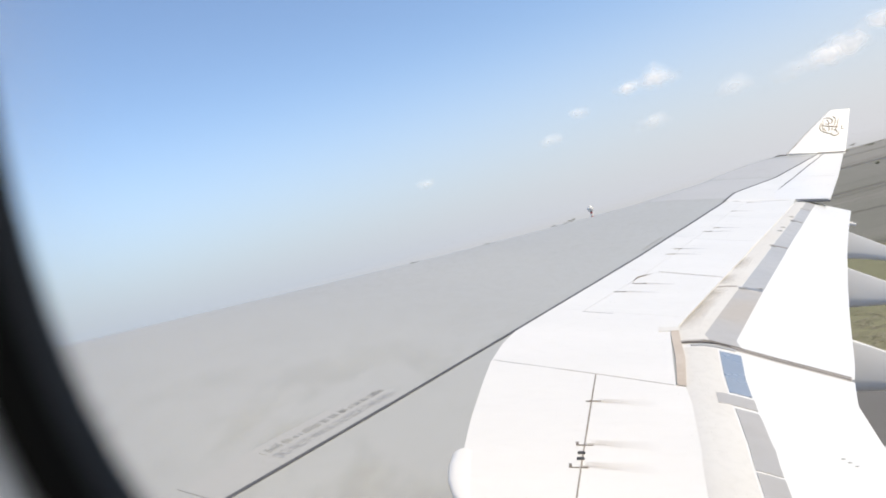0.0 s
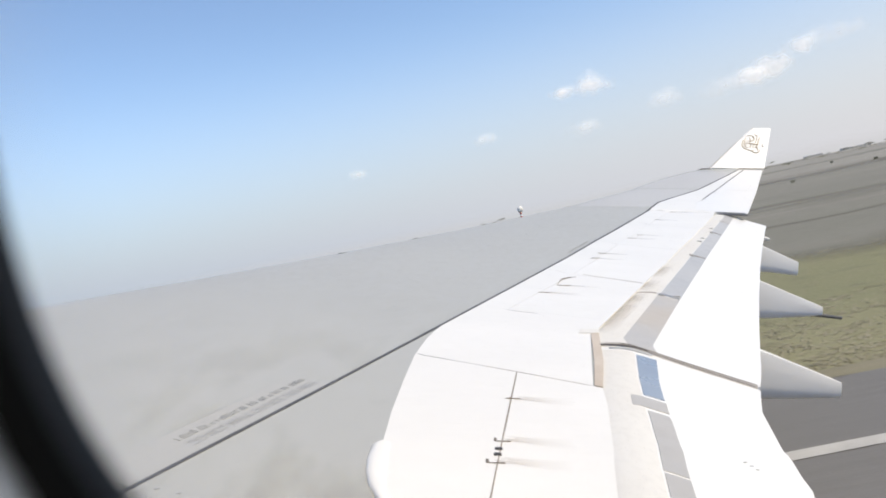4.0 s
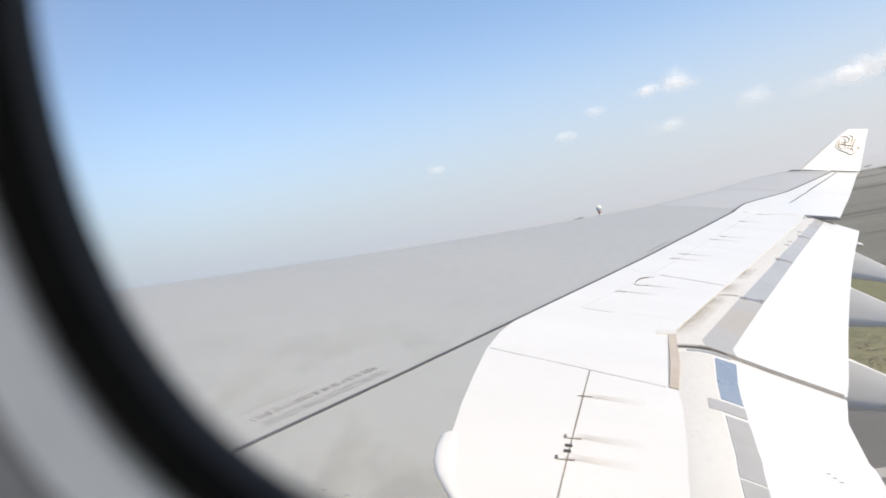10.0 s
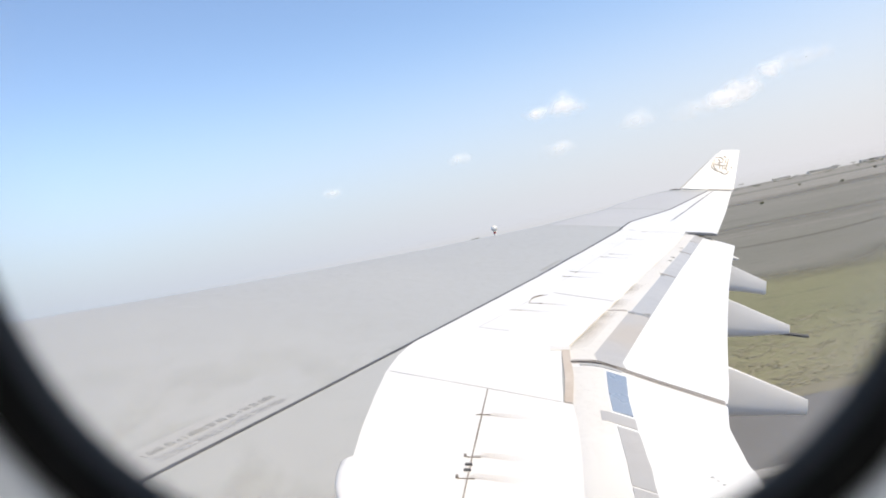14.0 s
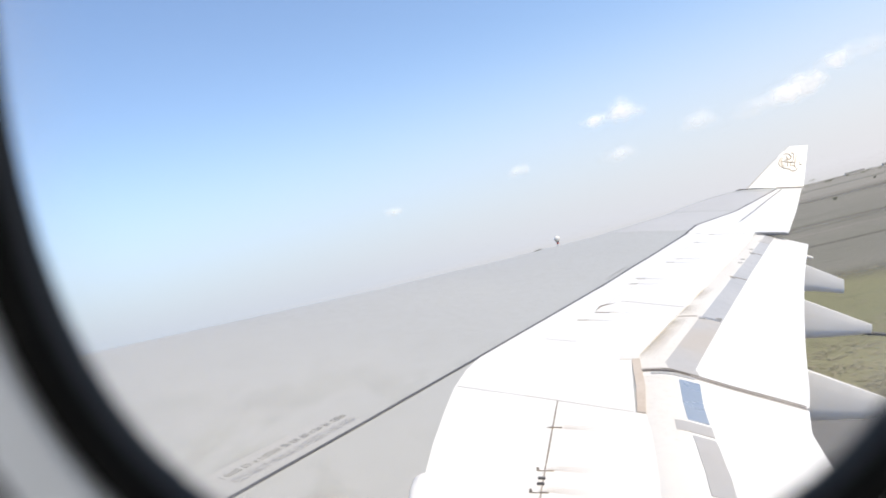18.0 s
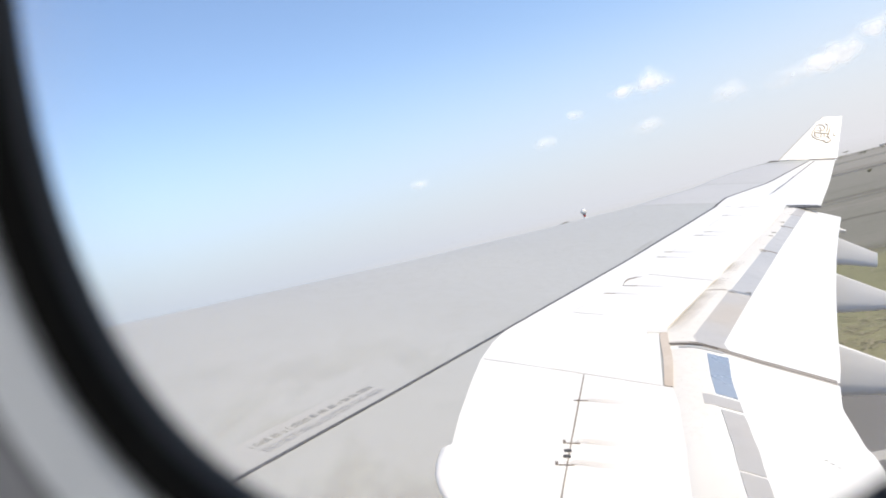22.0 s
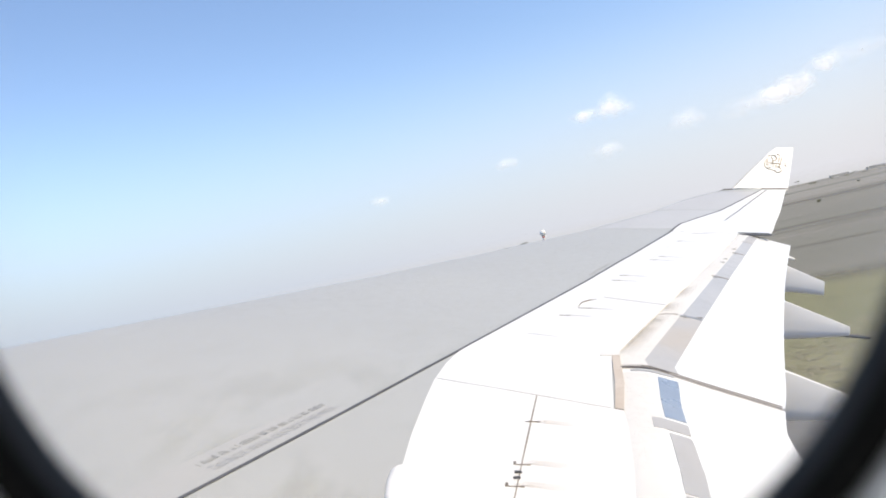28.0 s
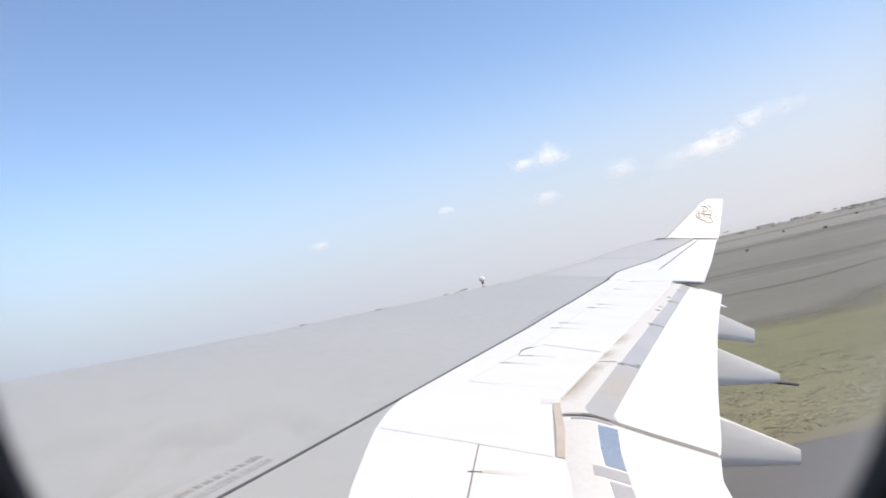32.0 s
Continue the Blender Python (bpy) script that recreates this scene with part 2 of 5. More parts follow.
GRASS = grassland("dry_grass", (0.270, 0.258, 0.161), (0.204, 0.207, 0.123), (0.228, 0.213, 0.166), (0.159, 0.150, 0.112), (0.318, 0.303, 0.206), (0.136, 0.131, 0.089), (0.292, 0.278, 0.192), ragged=False)
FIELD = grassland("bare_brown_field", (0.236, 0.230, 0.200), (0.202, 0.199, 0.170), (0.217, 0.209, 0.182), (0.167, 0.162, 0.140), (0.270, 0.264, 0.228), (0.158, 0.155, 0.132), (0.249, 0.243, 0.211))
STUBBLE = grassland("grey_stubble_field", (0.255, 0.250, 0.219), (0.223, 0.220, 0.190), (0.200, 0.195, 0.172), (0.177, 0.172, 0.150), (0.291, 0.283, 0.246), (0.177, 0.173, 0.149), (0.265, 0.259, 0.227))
# these two are paled by distance, haze painted into the base colours
HAZED = grassland("haze_paled_field", (0.315, 0.305, 0.275), (0.275, 0.268, 0.239), (0.246, 0.238, 0.216), (0.218, 0.210, 0.189), (0.359, 0.345, 0.310), (0.218, 0.211, 0.188), (0.327, 0.316, 0.286))
FAR_HAZED = grassland("far_haze_paled_field", (0.382, 0.370, 0.345), (0.333, 0.326, 0.299), (0.299, 0.289, 0.271), (0.265, 0.255, 0.237), (0.435, 0.419, 0.388), (0.265, 0.256, 0.235), (0.397, 0.383, 0.358))
TUFT = material("dry_tussock_blades", (0.245, 0.225, 0.15), 0.95, second=(0.19, 0.178, 0.115), scale=0.9, amount=1.0, third=(0.31, 0.285, 0.20), third_scale=0.12)
ASPHALT = material("worn_asphalt", (0.20, 0.195, 0.19), 0.9, second=(0.15, 0.148, 0.147), scale=0.08, amount=0.9, grain=3, grain_amount=0.2,
                   stretch=(0.12, 1, 1), bump=0.01, bump_scale=18)
PAINT = material("worn_white_line", (0.52, 0.51, 0.49), 0.8, second=(0.30, 0.295, 0.285), scale=0.5, amount=0.8)
DIRT = material("pale_dirt_track", (0.265, 0.252, 0.222), 0.95, second=(0.215, 0.205, 0.18), scale=0.05, amount=0.9, stretch=(0.2, 1, 1))
LEAF = material("acacia_leaves", (0.115, 0.12, 0.075), 0.9, second=(0.16, 0.16, 0.11), scale=0.5, random_tint=0.5)
BARK = material("grey_bark", (0.16, 0.13, 0.10), 0.95)
CREAM = material("cream_plaster", (0.62, 0.59, 0.52), 0.9, random_tint=0.4)
ROOF = material("grey_roof_sheet", (0.55, 0.54, 0.53), 0.6, random_tint=0.5)
DARKGLASS = material("dusty_window_glass", (0.17, 0.18, 0.19), 0.25)
RED = material("red_tower_paint", (0.50, 0.07, 0.05), 0.6)
TOWERWHITE = material("white_tower_paint", (0.80, 0.80, 0.78), 0.5)
YELLOW = material("yellow_sign_face", (0.70, 0.48, 0.05), 0.6)


def clear_pane():
    m = bpy.data.materials.new("clear_acrylic")
    m.use_nodes = True
    nt = m.node_tree
    nt.nodes.remove(nt.nodes["Principled BSDF"])
    a, b, c = nt.nodes.new("ShaderNodeBsdfTransparent"), nt.nodes.new("ShaderNodeBsdfGlossy"), nt.nodes.new("ShaderNodeMixShader")
    a.inputs[0].default_value = (0.97, 0.975, 0.98, 1)
    b.inputs["Roughness"].default_value = 0.45
    c.inputs[0].default_value = 0.008
    nt.links.new(a.outputs[0], c.inputs[1])
    nt.links.new(b.outputs[0], c.inputs[2])
    nt.links.new(c.outputs[0], nt.nodes["Material Output"].inputs[0])
    return m


def streak_material(name, colour, strength):
    """A stain that thins out along x and at its sides."""
    m = bpy.data.materials.new(name)
    m.use_nodes = True
    nt = m.node_tree
    bsdf = nt.nodes["Principled BSDF"]
    bsdf.inputs["Base Color"].default_value, bsdf.inputs["Roughness"].default_value = (*colour, 1), 0.7
    uv = nt.nodes.new("ShaderNodeUVMap")
    sep = nt.nodes.new("ShaderNodeSeparateXYZ")
    nt.links.new(uv.outputs[0], sep.inputs[0])

    def math_node(op, x, y):
        n = nt.nodes.new("ShaderNodeMath")
        n.operation, n.use_clamp = op, True
        for i, val in enumerate((x, y)):
            if isinstance(val, bpy.types.NodeSocket):
                nt.links.new(val, n.inputs[i])
            else:
                n.inputs[i].default_value = val
        return n.outputs[0]

    along = math_node("MULTIPLY", math_node("SUBTRACT", 1.0, sep.outputs[0]), math_node("MULTIPLY", sep.outputs[0], 7.0))
    side = math_node("MULTIPLY", sep.outputs[1], math_node("SUBTRACT", 1.0, sep.outputs[1]))
    side = math_node("MULTIPLY", side, 3.6)
    noise_tex = nt.nodes.new("ShaderNodeTexNoise")
    mp = nt.nodes.new("ShaderNodeMapping")
    mp.inputs["Scale"].default_value = (0.6, 6, 1)
    nt.links.new(uv.outputs[0], mp.inputs[0])
    nt.links.new(mp.outputs[0], noise_tex.inputs["Vector"])
    noise_tex.inputs["Scale"].default_value = 2.2
    al = math_node("MULTIPLY", math_node("MULTIPLY", along, side), noise_tex.outputs["Fac"])
    nt.links.new(math_node("MULTIPLY", al, strength), bsdf.inputs["Alpha"])
    return m


PANE = clear_pane()
STREAK = streak_material("brown_grime_streak", (0.36, 0.28, 0.20), 0.75)
SMUDGE = streak_material("tan_grime_smudge", (0.42, 0.33, 0.22), 0.95)
SOOT = streak_material("pale_brown_stain", (0.55, 0.44, 0.33), 0.5)


# ---- mesh helpers ----
def finish(name, bm, mat, smooth=False):
    bmesh.ops.recalc_face_normals(bm, faces=bm.faces)
    me = bpy.data.meshes.new(name)
    bm.to_mesh(me)
    bm.free()
    me.materials.append(mat)
    if smooth:
        for p in me.polygons:
            p.use_smooth = True
        me.set_sharp_from_angle(angle=0.75)
    return me


def part(name, bm, mat, parent, label="", smooth=False):
    ob = new(name, finish(name, bm, mat, smooth))
    ob.parent = parent
    return tagged(ob, label)


def thing(name, label, category, group="", kind="", m=None):
    ob = new(name)
    ob.empty_display_size = 0.2
    if m is not None:
        ob.matrix_world = m
    return tagged(ob, label, category, group, kind)


def grid(bm, rows, close_u=False, close_v=False, caps=False):
    """Faces over rows of points. close_u joins the last row to the first, close_v each row's ends."""
    vs = [[bm.verts.new(p) for p in r] for r in rows]
    nu, nv = len(vs), len(vs[0])
    for i in range(nu if close_u else nu - 1):
        for j in range(nv if close_v else nv - 1):
            a, b = vs[i], vs[(i + 1) % nu]
            bm.faces.new((a[j], a[(j + 1) % nv], b[(j + 1) % nv], b[j]))
    if caps:
        bm.faces.new(vs[0])
        bm.faces.new(vs[-1][::-1])
    return vs


def box(bm, x0, y0, z0, x1, y1, z1, bevel=0.0):
    r = bmesh.ops.create_cube(bm, size=1, matrix=Matrix.Translation(((x0 + x1) / 2, (y0 + y1) / 2, (z0 + z1) / 2)) @ Matrix.Diagonal((x1 - x0, y1 - y0, z1 - z0, 1)))
    if bevel:
        es = {e for v in r["verts"] for e in v.link_edges}
        bmesh.ops.bevel(bm, geom=list(es), offset=bevel, segments=2, affect="EDGES")


def tube(bm, path, radii, sides=8, caps=True):
    """A tapered tube along points."""
    rows = []
    for i, p in enumerate(path):
        p = Vector(p)
        d = (Vector(path[min(i + 1, len(path) - 1)]) - Vector(path[max(i - 1, 0)])).normalized()
        u = d.orthogonal().normalized()
        w = d.cross(u)
        rows.append([p + (u * math.cos(2 * math.pi * k / sides) + w * math.sin(2 * math.pi * k / sides)) * radii[i] for k in range(sides)])
    grid(bm, rows, close_v=True, caps=caps)


# ---- wing surface ----
def lerp(x, xs, ys):
    return float(np.interp(x, xs, ys))


def lead(y):            # leading edge
    return 0.625 * (y - 2.82) + max(0.0, y - 25.0) ** 2 * 0.04 + max(0.0, y - 28.3) ** 2 * 1.2


def seam_x(y):          # rear edge of the grey wing box
    return (7.71 + 0.405 * (y - 6.66) if y < 21.7 else 13.80 + 0.615 * (y - 21.7)) - lerp(y, (8, 12, 16, 21.7, 24), (0.0, 0.045, 0.07, 0.02, 0.0))


def set_back(y):        # how far the flap's nose lies ahead of the plain line
    return lerp(y, (5, 7, 9.4, 9.7, 12, 15, 20.5), (0.02, 0.03, 0.05, 0.075, 0.09, 0.085, 0.0))


def shroud_x(y):        # rear edge of the fixed wing, above the flaps
    return (10.47 + 0.128 * (y - 9.7) if y < 9.7 else 10.42 + 0.405 * (y - 9.7)) - set_back(y)


def trail(y):           # rear edge of the wing's main body
    return shroud_x(y) if y < 20.55 else 15.52 + 0.403 * (y - 20.55)


def bend(y):            # height of the upper skin along the span
    z = lerp(y, (2.0, 2.8, 6, 10, 12, 14.1, 17, 20.5, 24.5, 28.6), (-0.03, 0.05, 0.32, 0.74, 0.945, 1.17, 1.52, 1.98, 2.645, 3.575))
    return z - 0.098 * (max(0.0, y - 9) / 19.6) ** 2


def twist(y):           # the outer wing is turned nose-down
    return 0.07 * (max(0.0, y - 21) / 7.6) ** 1.4


CREST = ((0, 0.004, 0.012, 0.03, 0.07, 0.15, 0.3, 0.5, 0.7, 0.85, 1), (-0.05, -0.032, -0.018, -0.003, 0.007, 0.011, 0.012, 0.009, 0.002, -0.002, -0.006))


def top(x, y):
    c = trail(y) - lead(y)
    s = (x - lead(y)) / c
    return bend(y) + c * lerp(s, *CREST) - twist(y) * (1 - s)


def loft(a, b, nv=6, nu=4, lift=0.004, thick=0.03, bm=None):
    """A slab on the wing between two edges, each a row of (x, y)."""
    bm = bm or bmesh.new()
    rows = []
    for i in range(len(a) - 1):
        for k in range(nu if i < len(a) - 2 else nu + 1):
            s = k / nu
            p = Vector(a[i]).lerp(Vector(a[i + 1]), s)
            q = Vector(b[i]).lerp(Vector(b[i + 1]), s)
            rows.append([p.lerp(q, j / nv) for j in range(nv + 1)])
    upper = [[(p.x, p.y, top(p.x, p.y) + lift) for p in r] for r in rows]
    lower = [[(p.x, p.y, top(p.x, p.y) + lift - thick) for p in r] for r in rows]
    ring = [u + l[::-1] for u, l in zip(upper, lower)]
    grid(bm, ring, close_v=True)
    for r in (0, -1):
        n = len(upper[r])
        vs = [bm.verts.new(p) for p in ring[r]]
        for j in range(n - 1):
            bm.faces.new((vs[j], vs[j + 1], vs[2 * n - 2 - j], vs[2 * n - 1 - j]))
    bmesh.ops.remove_doubles(bm, verts=bm.verts, dist=0.0002)
    return bm


wing = thing("aircraft_wing", "long swept airliner wing, grey above with white trailing panels", "aircraft wing", m=AIR)

# main body, upper and lower skin
bm = bmesh.new()
ys = [2.5, 2.8] + [3.2 + 0.4 * i for i in range(60)] + [27.0, 27.4, 27.8, 28.1, 28.3, 28.5, 28.62]
xi = CREST[0][:1] + (0.002, 0.004, 0.008, 0.012, 0.02, 0.03, 0.05, 0.07, 0.1, 0.15, 0.2, 0.3, 0.4, 0.5, 0.6, 0.7, 0.8, 0.9, 1.0)
rows = []
for y in sorted(set(round(v, 3) for v in ys)):
    c, x0 = trail(y) - lead(y), lead(y)
    up = [(x0 + c * s, y, top(x0 + c * s, y)) for s in xi]
    under = [(x0 + c * s, y, bend(y) - twist(y) * (1 - s) - c * lerp(s, (0, 0.01, 0.05, 0.15, 0.3, 0.6, 0.85, 1.0), (0.05, 0.062, 0.08, 0.1, 0.115, 0.09, 0.045, 0.013))) for s in xi[1:]]
    rows.append(up + under[::-1])
grid(bm, rows, close_v=True, caps=True)
body = part("wing_body", bm, GREY, wing, "matt grey painted wing skin", smooth=True)

# lighter skin of the outer wing
sp = [20.85, 22.5, 24.5, 26.5, 27.9]
part("outer_skin", loft([(lead(y) + 0.22, y) for y in sp], [(seam_x(y) - 0.02, y) for y in sp], nv=8, nu=6, lift=0.003), material("pale_grey_wing_paint", (0.50, 0.50, 0.495), 0.42, second=(0.46, 0.46, 0.455), scale=1.0), wing, "paler grey skin of the outer wing")

# dark sealant line at the rear of the wing box
edge = [2.8, 4.4, 5.5, 6.6, 8, 9.86, 12, 14, 16, 18, 20, 21.7, 23, 25, 27, 28.3]
bm = loft([(seam_x(y) - 0.014, y) for y in edge], [(seam_x(y) + lerp(y, (6, 9, 21), (0.010, 0.013, 0.038)), y) for y in edge], nv=1, nu=6, lift=0.007, thick=0.02)
part("sealant_line", bm, SEAM, wing, "dark sealant line along the rear of the grey skin")

# dark strip painting the curved leading edge's shade, widening into the rounded tip
edge = [9, 12, 15, 18, 21, 24, 26, 27.2, 27.9, 28.3, 28.55]
bm = loft([(lead(y) + 0.004, y) for y in edge], [(lead(y) + lerp(y, (9, 20, 26, 27.6, 28.5), (0.012, 0.035, 0.06, 0.14, 0.20)), y) for y in edge], nv=2, nu=5, lift=0.004, thick=0.02)
part("leading_edge_strip", bm, material("edge_shade_grey", (0.24, 0.245, 0.26), 0.45, metal=0.3, second=(0.30, 0.30, 0.31), scale=1.5), wing, "dark grey strip, shade of the curved leading edge put into its colour")

bm = bmesh.new()
rim = [(lead(28.25) + 0.02, 28.25), (lead(28.5) + 0.02, 28.5), (16.80, 28.60), (16.95, 28.60), (17.08, 28.57)]
tube(bm, [(x, y, top(x, min(y, 28.55)) + 0.005) for x, y in rim], [0.015, 0.034, 0.042, 0.036, 0.015], 8)
part("tip_lip", bm, material("dark_tip_fairing", (0.075, 0.076, 0.08), 0.6, second=(0.11, 0.11, 0.112), scale=4), wing, "dark rounded lip where the winglet begins", smooth=True)


def panel(name, a, b, mat, label="", lift=0.005, nv=6, nu=5):
    return part(name, loft(a, b, nv=nv, nu=nu, lift=lift), mat, wing, label)


# inner white panels, with the curved forward edge
panel("fixed_panel", [(8.822, 8.90), (8.79, 8.3), (8.765, 7.6), (8.765, 7.04), (8.80, 6.5), (8.93, 6.05), (9.08, 5.3), (9.2, 4.4)],
      [(9.625, 8.545), (9.575, 8.1), (9.51, 7.55), (9.44, 7.0), (9.385, 6.5), (9.325, 6.0), (9.25, 5.3), (9.22, 4.4)], WHITE, "white fixed panel with a curved front edge")
panel("spoiler", [(9.636, 8.539), (9.582, 8.1), (9.517, 7.55), (9.447, 7.0), (9.392, 6.5), (9.332, 6.0), (9.257, 5.3), (9.227, 4.4), (9.19, 2.62)],
      [(10.24, 8.26), (10.214, 7.9), (10.158, 7.45), (10.092, 6.9), (10.035, 6.4), (9.98, 5.95), (9.90, 5.3), (9.78, 4.4), (9.555, 2.62)], WHITE)
panel("fixed_panel", [(8.826, 8.903), (8.89, 9.4), (seam_x(9.86) + 0.01, 9.86), (seam_x(10.3) + 0.01, 10.3), (seam_x(10.78) + 0.01, 10.78)],
      [(10.176, 8.299), (10.263, 8.95), (10.362, 9.66), (shroud_x(10.0) + 0.016, 10.0), (shroud_x(10.36) + 0.016, 10.36)], WHITE, nv=10)
cuts = [13.14, 15.95, 18.55, 20.75]


def in_(y):             # how far inboard the hinge line lies of the panel's front edge
    return lerp(y, (10.78, 13.14, 18.6, 20.75), (0.10, 0.37, 0.37, 0.185))


sp = [10.783, 11.4, 12.0, 12.6, 13.135]
panel("fixed_panel", [(seam_x(y) + 0.01, y) for y in sp], [(seam_x(y - in_(y)) + 0.36 + 0.04 * (y - 10.8), y - in_(y)) for y in sp], WHITE)
panel("spoiler", [(seam_x(y - in_(y)) + 0.366 + 0.04 * (y - 10.8), y - in_(y) - 0.002) for y in sp], [(shroud_x(y - 0.42 - 0.135 * (y - 10.8)) + 0.016, y - 0.42 - 0.135 * (y - 10.8)) for y in sp], WHITE)
for ya, yb in zip(cuts, cuts[1:]):
    sp = [ya + (yb - ya) * k / 4 for k in range(5)]
    sp[0] += 0.006
    sp[-1] -= 0.006
    panel("fixed_panel", [(seam_x(y) + 0.01, y) for y in sp], [(seam_x(y - in_(y)) + 0.45, y - in_(y)) for y in sp], WHITE)
    panel("spoiler", [(seam_x(y - in_(y)) + 0.455, y - in_(y) - 0.002) for y in sp], [(shroud_x(y - 0.74) + 0.016, y - 0.74) for y in sp], WHITE)
# outer wing behind the box: fixed strip, then two ailerons behind a dark gap
def hinge(y):           # distance of the aileron's hinge line behind the seam
    return lerp(y, (20.5, 22.27, 23.38, 24.59, 25.5, 26.5, 27.58, 28.35), (1.06, 0.79, 0.61, 0.425, 0.35, 0.27, 0.19, 0.13))


sp = [20.90, 21.7, 22.3, 23.5, 25, 26.5, 27.9, 28.35]
panel("fixed_panel", [(seam_x(20.748) + 0.01, 20.748)] + [(seam_x(y) + 0.01, y) for y in sp], [(shroud_x(20.009), 20.009), (14.80, 20.57)] + [(seam_x(y) + hinge(y), y - 0.05) for y in sp[1:]], WHITE)
gap = [22.1, 22.7, 23.38, 24.0, 24.59, 25.5, 26.5, 27.58, 28.3]
panel("aileron_gap", [(seam_x(y) + hinge(y) + 0.004, y - 0.05) for y in gap], [(seam_x(y) + hinge(y) + 0.060, y - 0.05) for y in gap], SEAM, "dark hinge gap ahead of the ailerons")
for ya, yb in ((20.62, 24.6), (24.625, 28.3)):
    sp = [ya + (yb - ya) * k / 6 for k in range(7)]
    panel("aileron", [(seam_x(y) + hinge(y) + lerp(y, (22.1, 22.2), (0.006, 0.064)), y) for y in sp], [(trail(y) - 0.005, y - 0.04) for y in sp], FLAP_WHITE)
# blunt end of the fixed wing beside the flap
panel("flap_cutout_edge", [(14.80, 20.30), (14.80, 20.56)], [(15.45, 20.30), (15.45, 20.56)], SEAM, "dark gap at the outer end of the flap", lift=0.002)

# soiled seal strip at the kink
panel("seal_strip", [(10.183, 8.29), (10.285, 8.95), (10.383, 9.80)], [(10.243, 8.265), (10.359, 8.95), (10.463, 9.86)], BEIGE, "soiled beige seal strip at the wing kink", lift=0.012)
panel("seal_strip", [(10.275, 9.80), (10.295, 9.93)], [(10.465, 9.83), (10.485, 9.96)], NOSE, lift=0.014)

# raised fairing lip at the inner end of the white panels
bm = bmesh.new()
lip = [(8.735, 7.06), (8.705, 7.02), (8.70, 6.85), (8.715, 6.68), (8.755, 6.52), (8.82, 6.36), (8.90, 6.18), (8.99, 5.9), (9.08, 5.5)]
front = ((5.3, 6.05, 6.5, 7.04, 7.6), (9.08, 8.93, 8.80, 8.765, 8.765))
rows = []
for x, y in lip:
    w = max(0.06, lerp(y, *front) - x + 0.05)
    rows.append([(x + w * s, y, top(x + w * s, y) + h) for s, h in ((0, -0.012), (0.04, 0.008), (0.14, 0.019), (0.35, 0.024), (0.7, 0.019), (0.9, 0.011), (1, 0.004))])
grid(bm, rows, caps=True)
part("fairing_lip", bm, WHITE, wing, smooth=True)

# thin gaps that show between the panels
def seam_strip(pts, w=0.012, lift=0.0075, mat=LINE, name="panel_joint"):
    a, b = [], []
    for i, p in enumerate(pts):
        d = Vector(pts[min(i + 1, len(pts) - 1)]) - Vector(pts[max(i - 1, 0)])
        n = Vector((-d.y, d.x)).normalized() * w / 2
        a.append(Vector(p) - n)
        b.append(Vector(p) + n)
    return part(name, loft(a, b, nv=1, nu=5, lift=lift, thick=0.006), mat, wing)


seam_strip([(8.845, 8.893), (9.39, 8.655)], 0.002, mat=BARS)
seam_strip([(9.39, 8.655), (9.64, 8.541), (10.16, 8.297)], 0.004)
seam_strip([(9.63, 8.54), (9.516, 7.6), (9.387, 6.5), (9.292, 5.7), (9.226, 4.6), (9.187, 2.7)], 0.008)
seam_strip([(seam_x(13.1) + 0.46, 12.80), (shroud_x(12.4), 12.4)], 0.016)
seam_strip([(9.645, 10.62), (9.80, 10.56), (9.95, 10.52)], 0.006, mat=BARS)

# hinge fittings along the spoiler hinge lines, with grime trailing aft
fittings = [(9.575, 7.93, 0.17), (9.475, 7.20, 0.13), (9.425, 6.89, 0.14), (9.34, 6.25, 0.12),
            (10.12, 11.57, 0.22), (10.40, 12.03, 0.28), (11.10, 14.15, 0.22), (11.28, 14.6, 0.22), (12.07, 16.3, 0.24), (12.3, 16.72, 0.2), (13.12, 18.9, 0.2), (13.79, 20.3, 0.22)]
for x, y, w in fittings:
    bm = bmesh.new()
    w *= 0.68
    z = top(x, y)
    if y < 7.5:           # a pair of thin rails with a dark block at the front
        for k in (-0.026, 0.026):
            box(bm, x - w * 0.5, y + k - 0.0035, z - 0.01, x + w * 0.5, y + k + 0.0035, z + 0.007)
        box(bm, x - w * 0.5 - 0.012, y - 0.028, z - 0.01, x - w * 0.5 + 0.004, y + 0.028, z + 0.010)
    else:
        box(bm, x - w * 0.5, y - 0.004, z - 0.01, x + w * 0.4, y + 0.004, z + 0.012, 0.003)
        box(bm, x - w * 0.3, y - 0.010, z - 0.01, x - w * 0.3 + 0.02, y + 0.009, z + 0.014, 0.003)
    part("hinge_fitting", bm, RUST, wing, "small rusty hinge fitting")
for y in (7.06, 6.98):
    bm = bmesh.new()
    x = 9.43 + 0.12 * (y - 6.84)
    box(bm, x - 0.035, y - 0.014, top(x, y) - 0.01, x + 0.008, y + 0.012, top(x, y) + 0.016, 0.003)
    part("hinge_fitting", bm, SEAM, wing)
tube_rows = [(10.31, 12.0), (10.355, 12.22), (10.41, 12.40), (10.50, 12.51), (10.61, 12.60)]
bm = bmesh.new()
tube(bm, [(x, y, top(x, y) + 0.012) for x, y in tube_rows], [0.002, 0.004, 0.007, 0.007, 0.003], 8)
part("hinge_fitting", bm, RUST, wing)


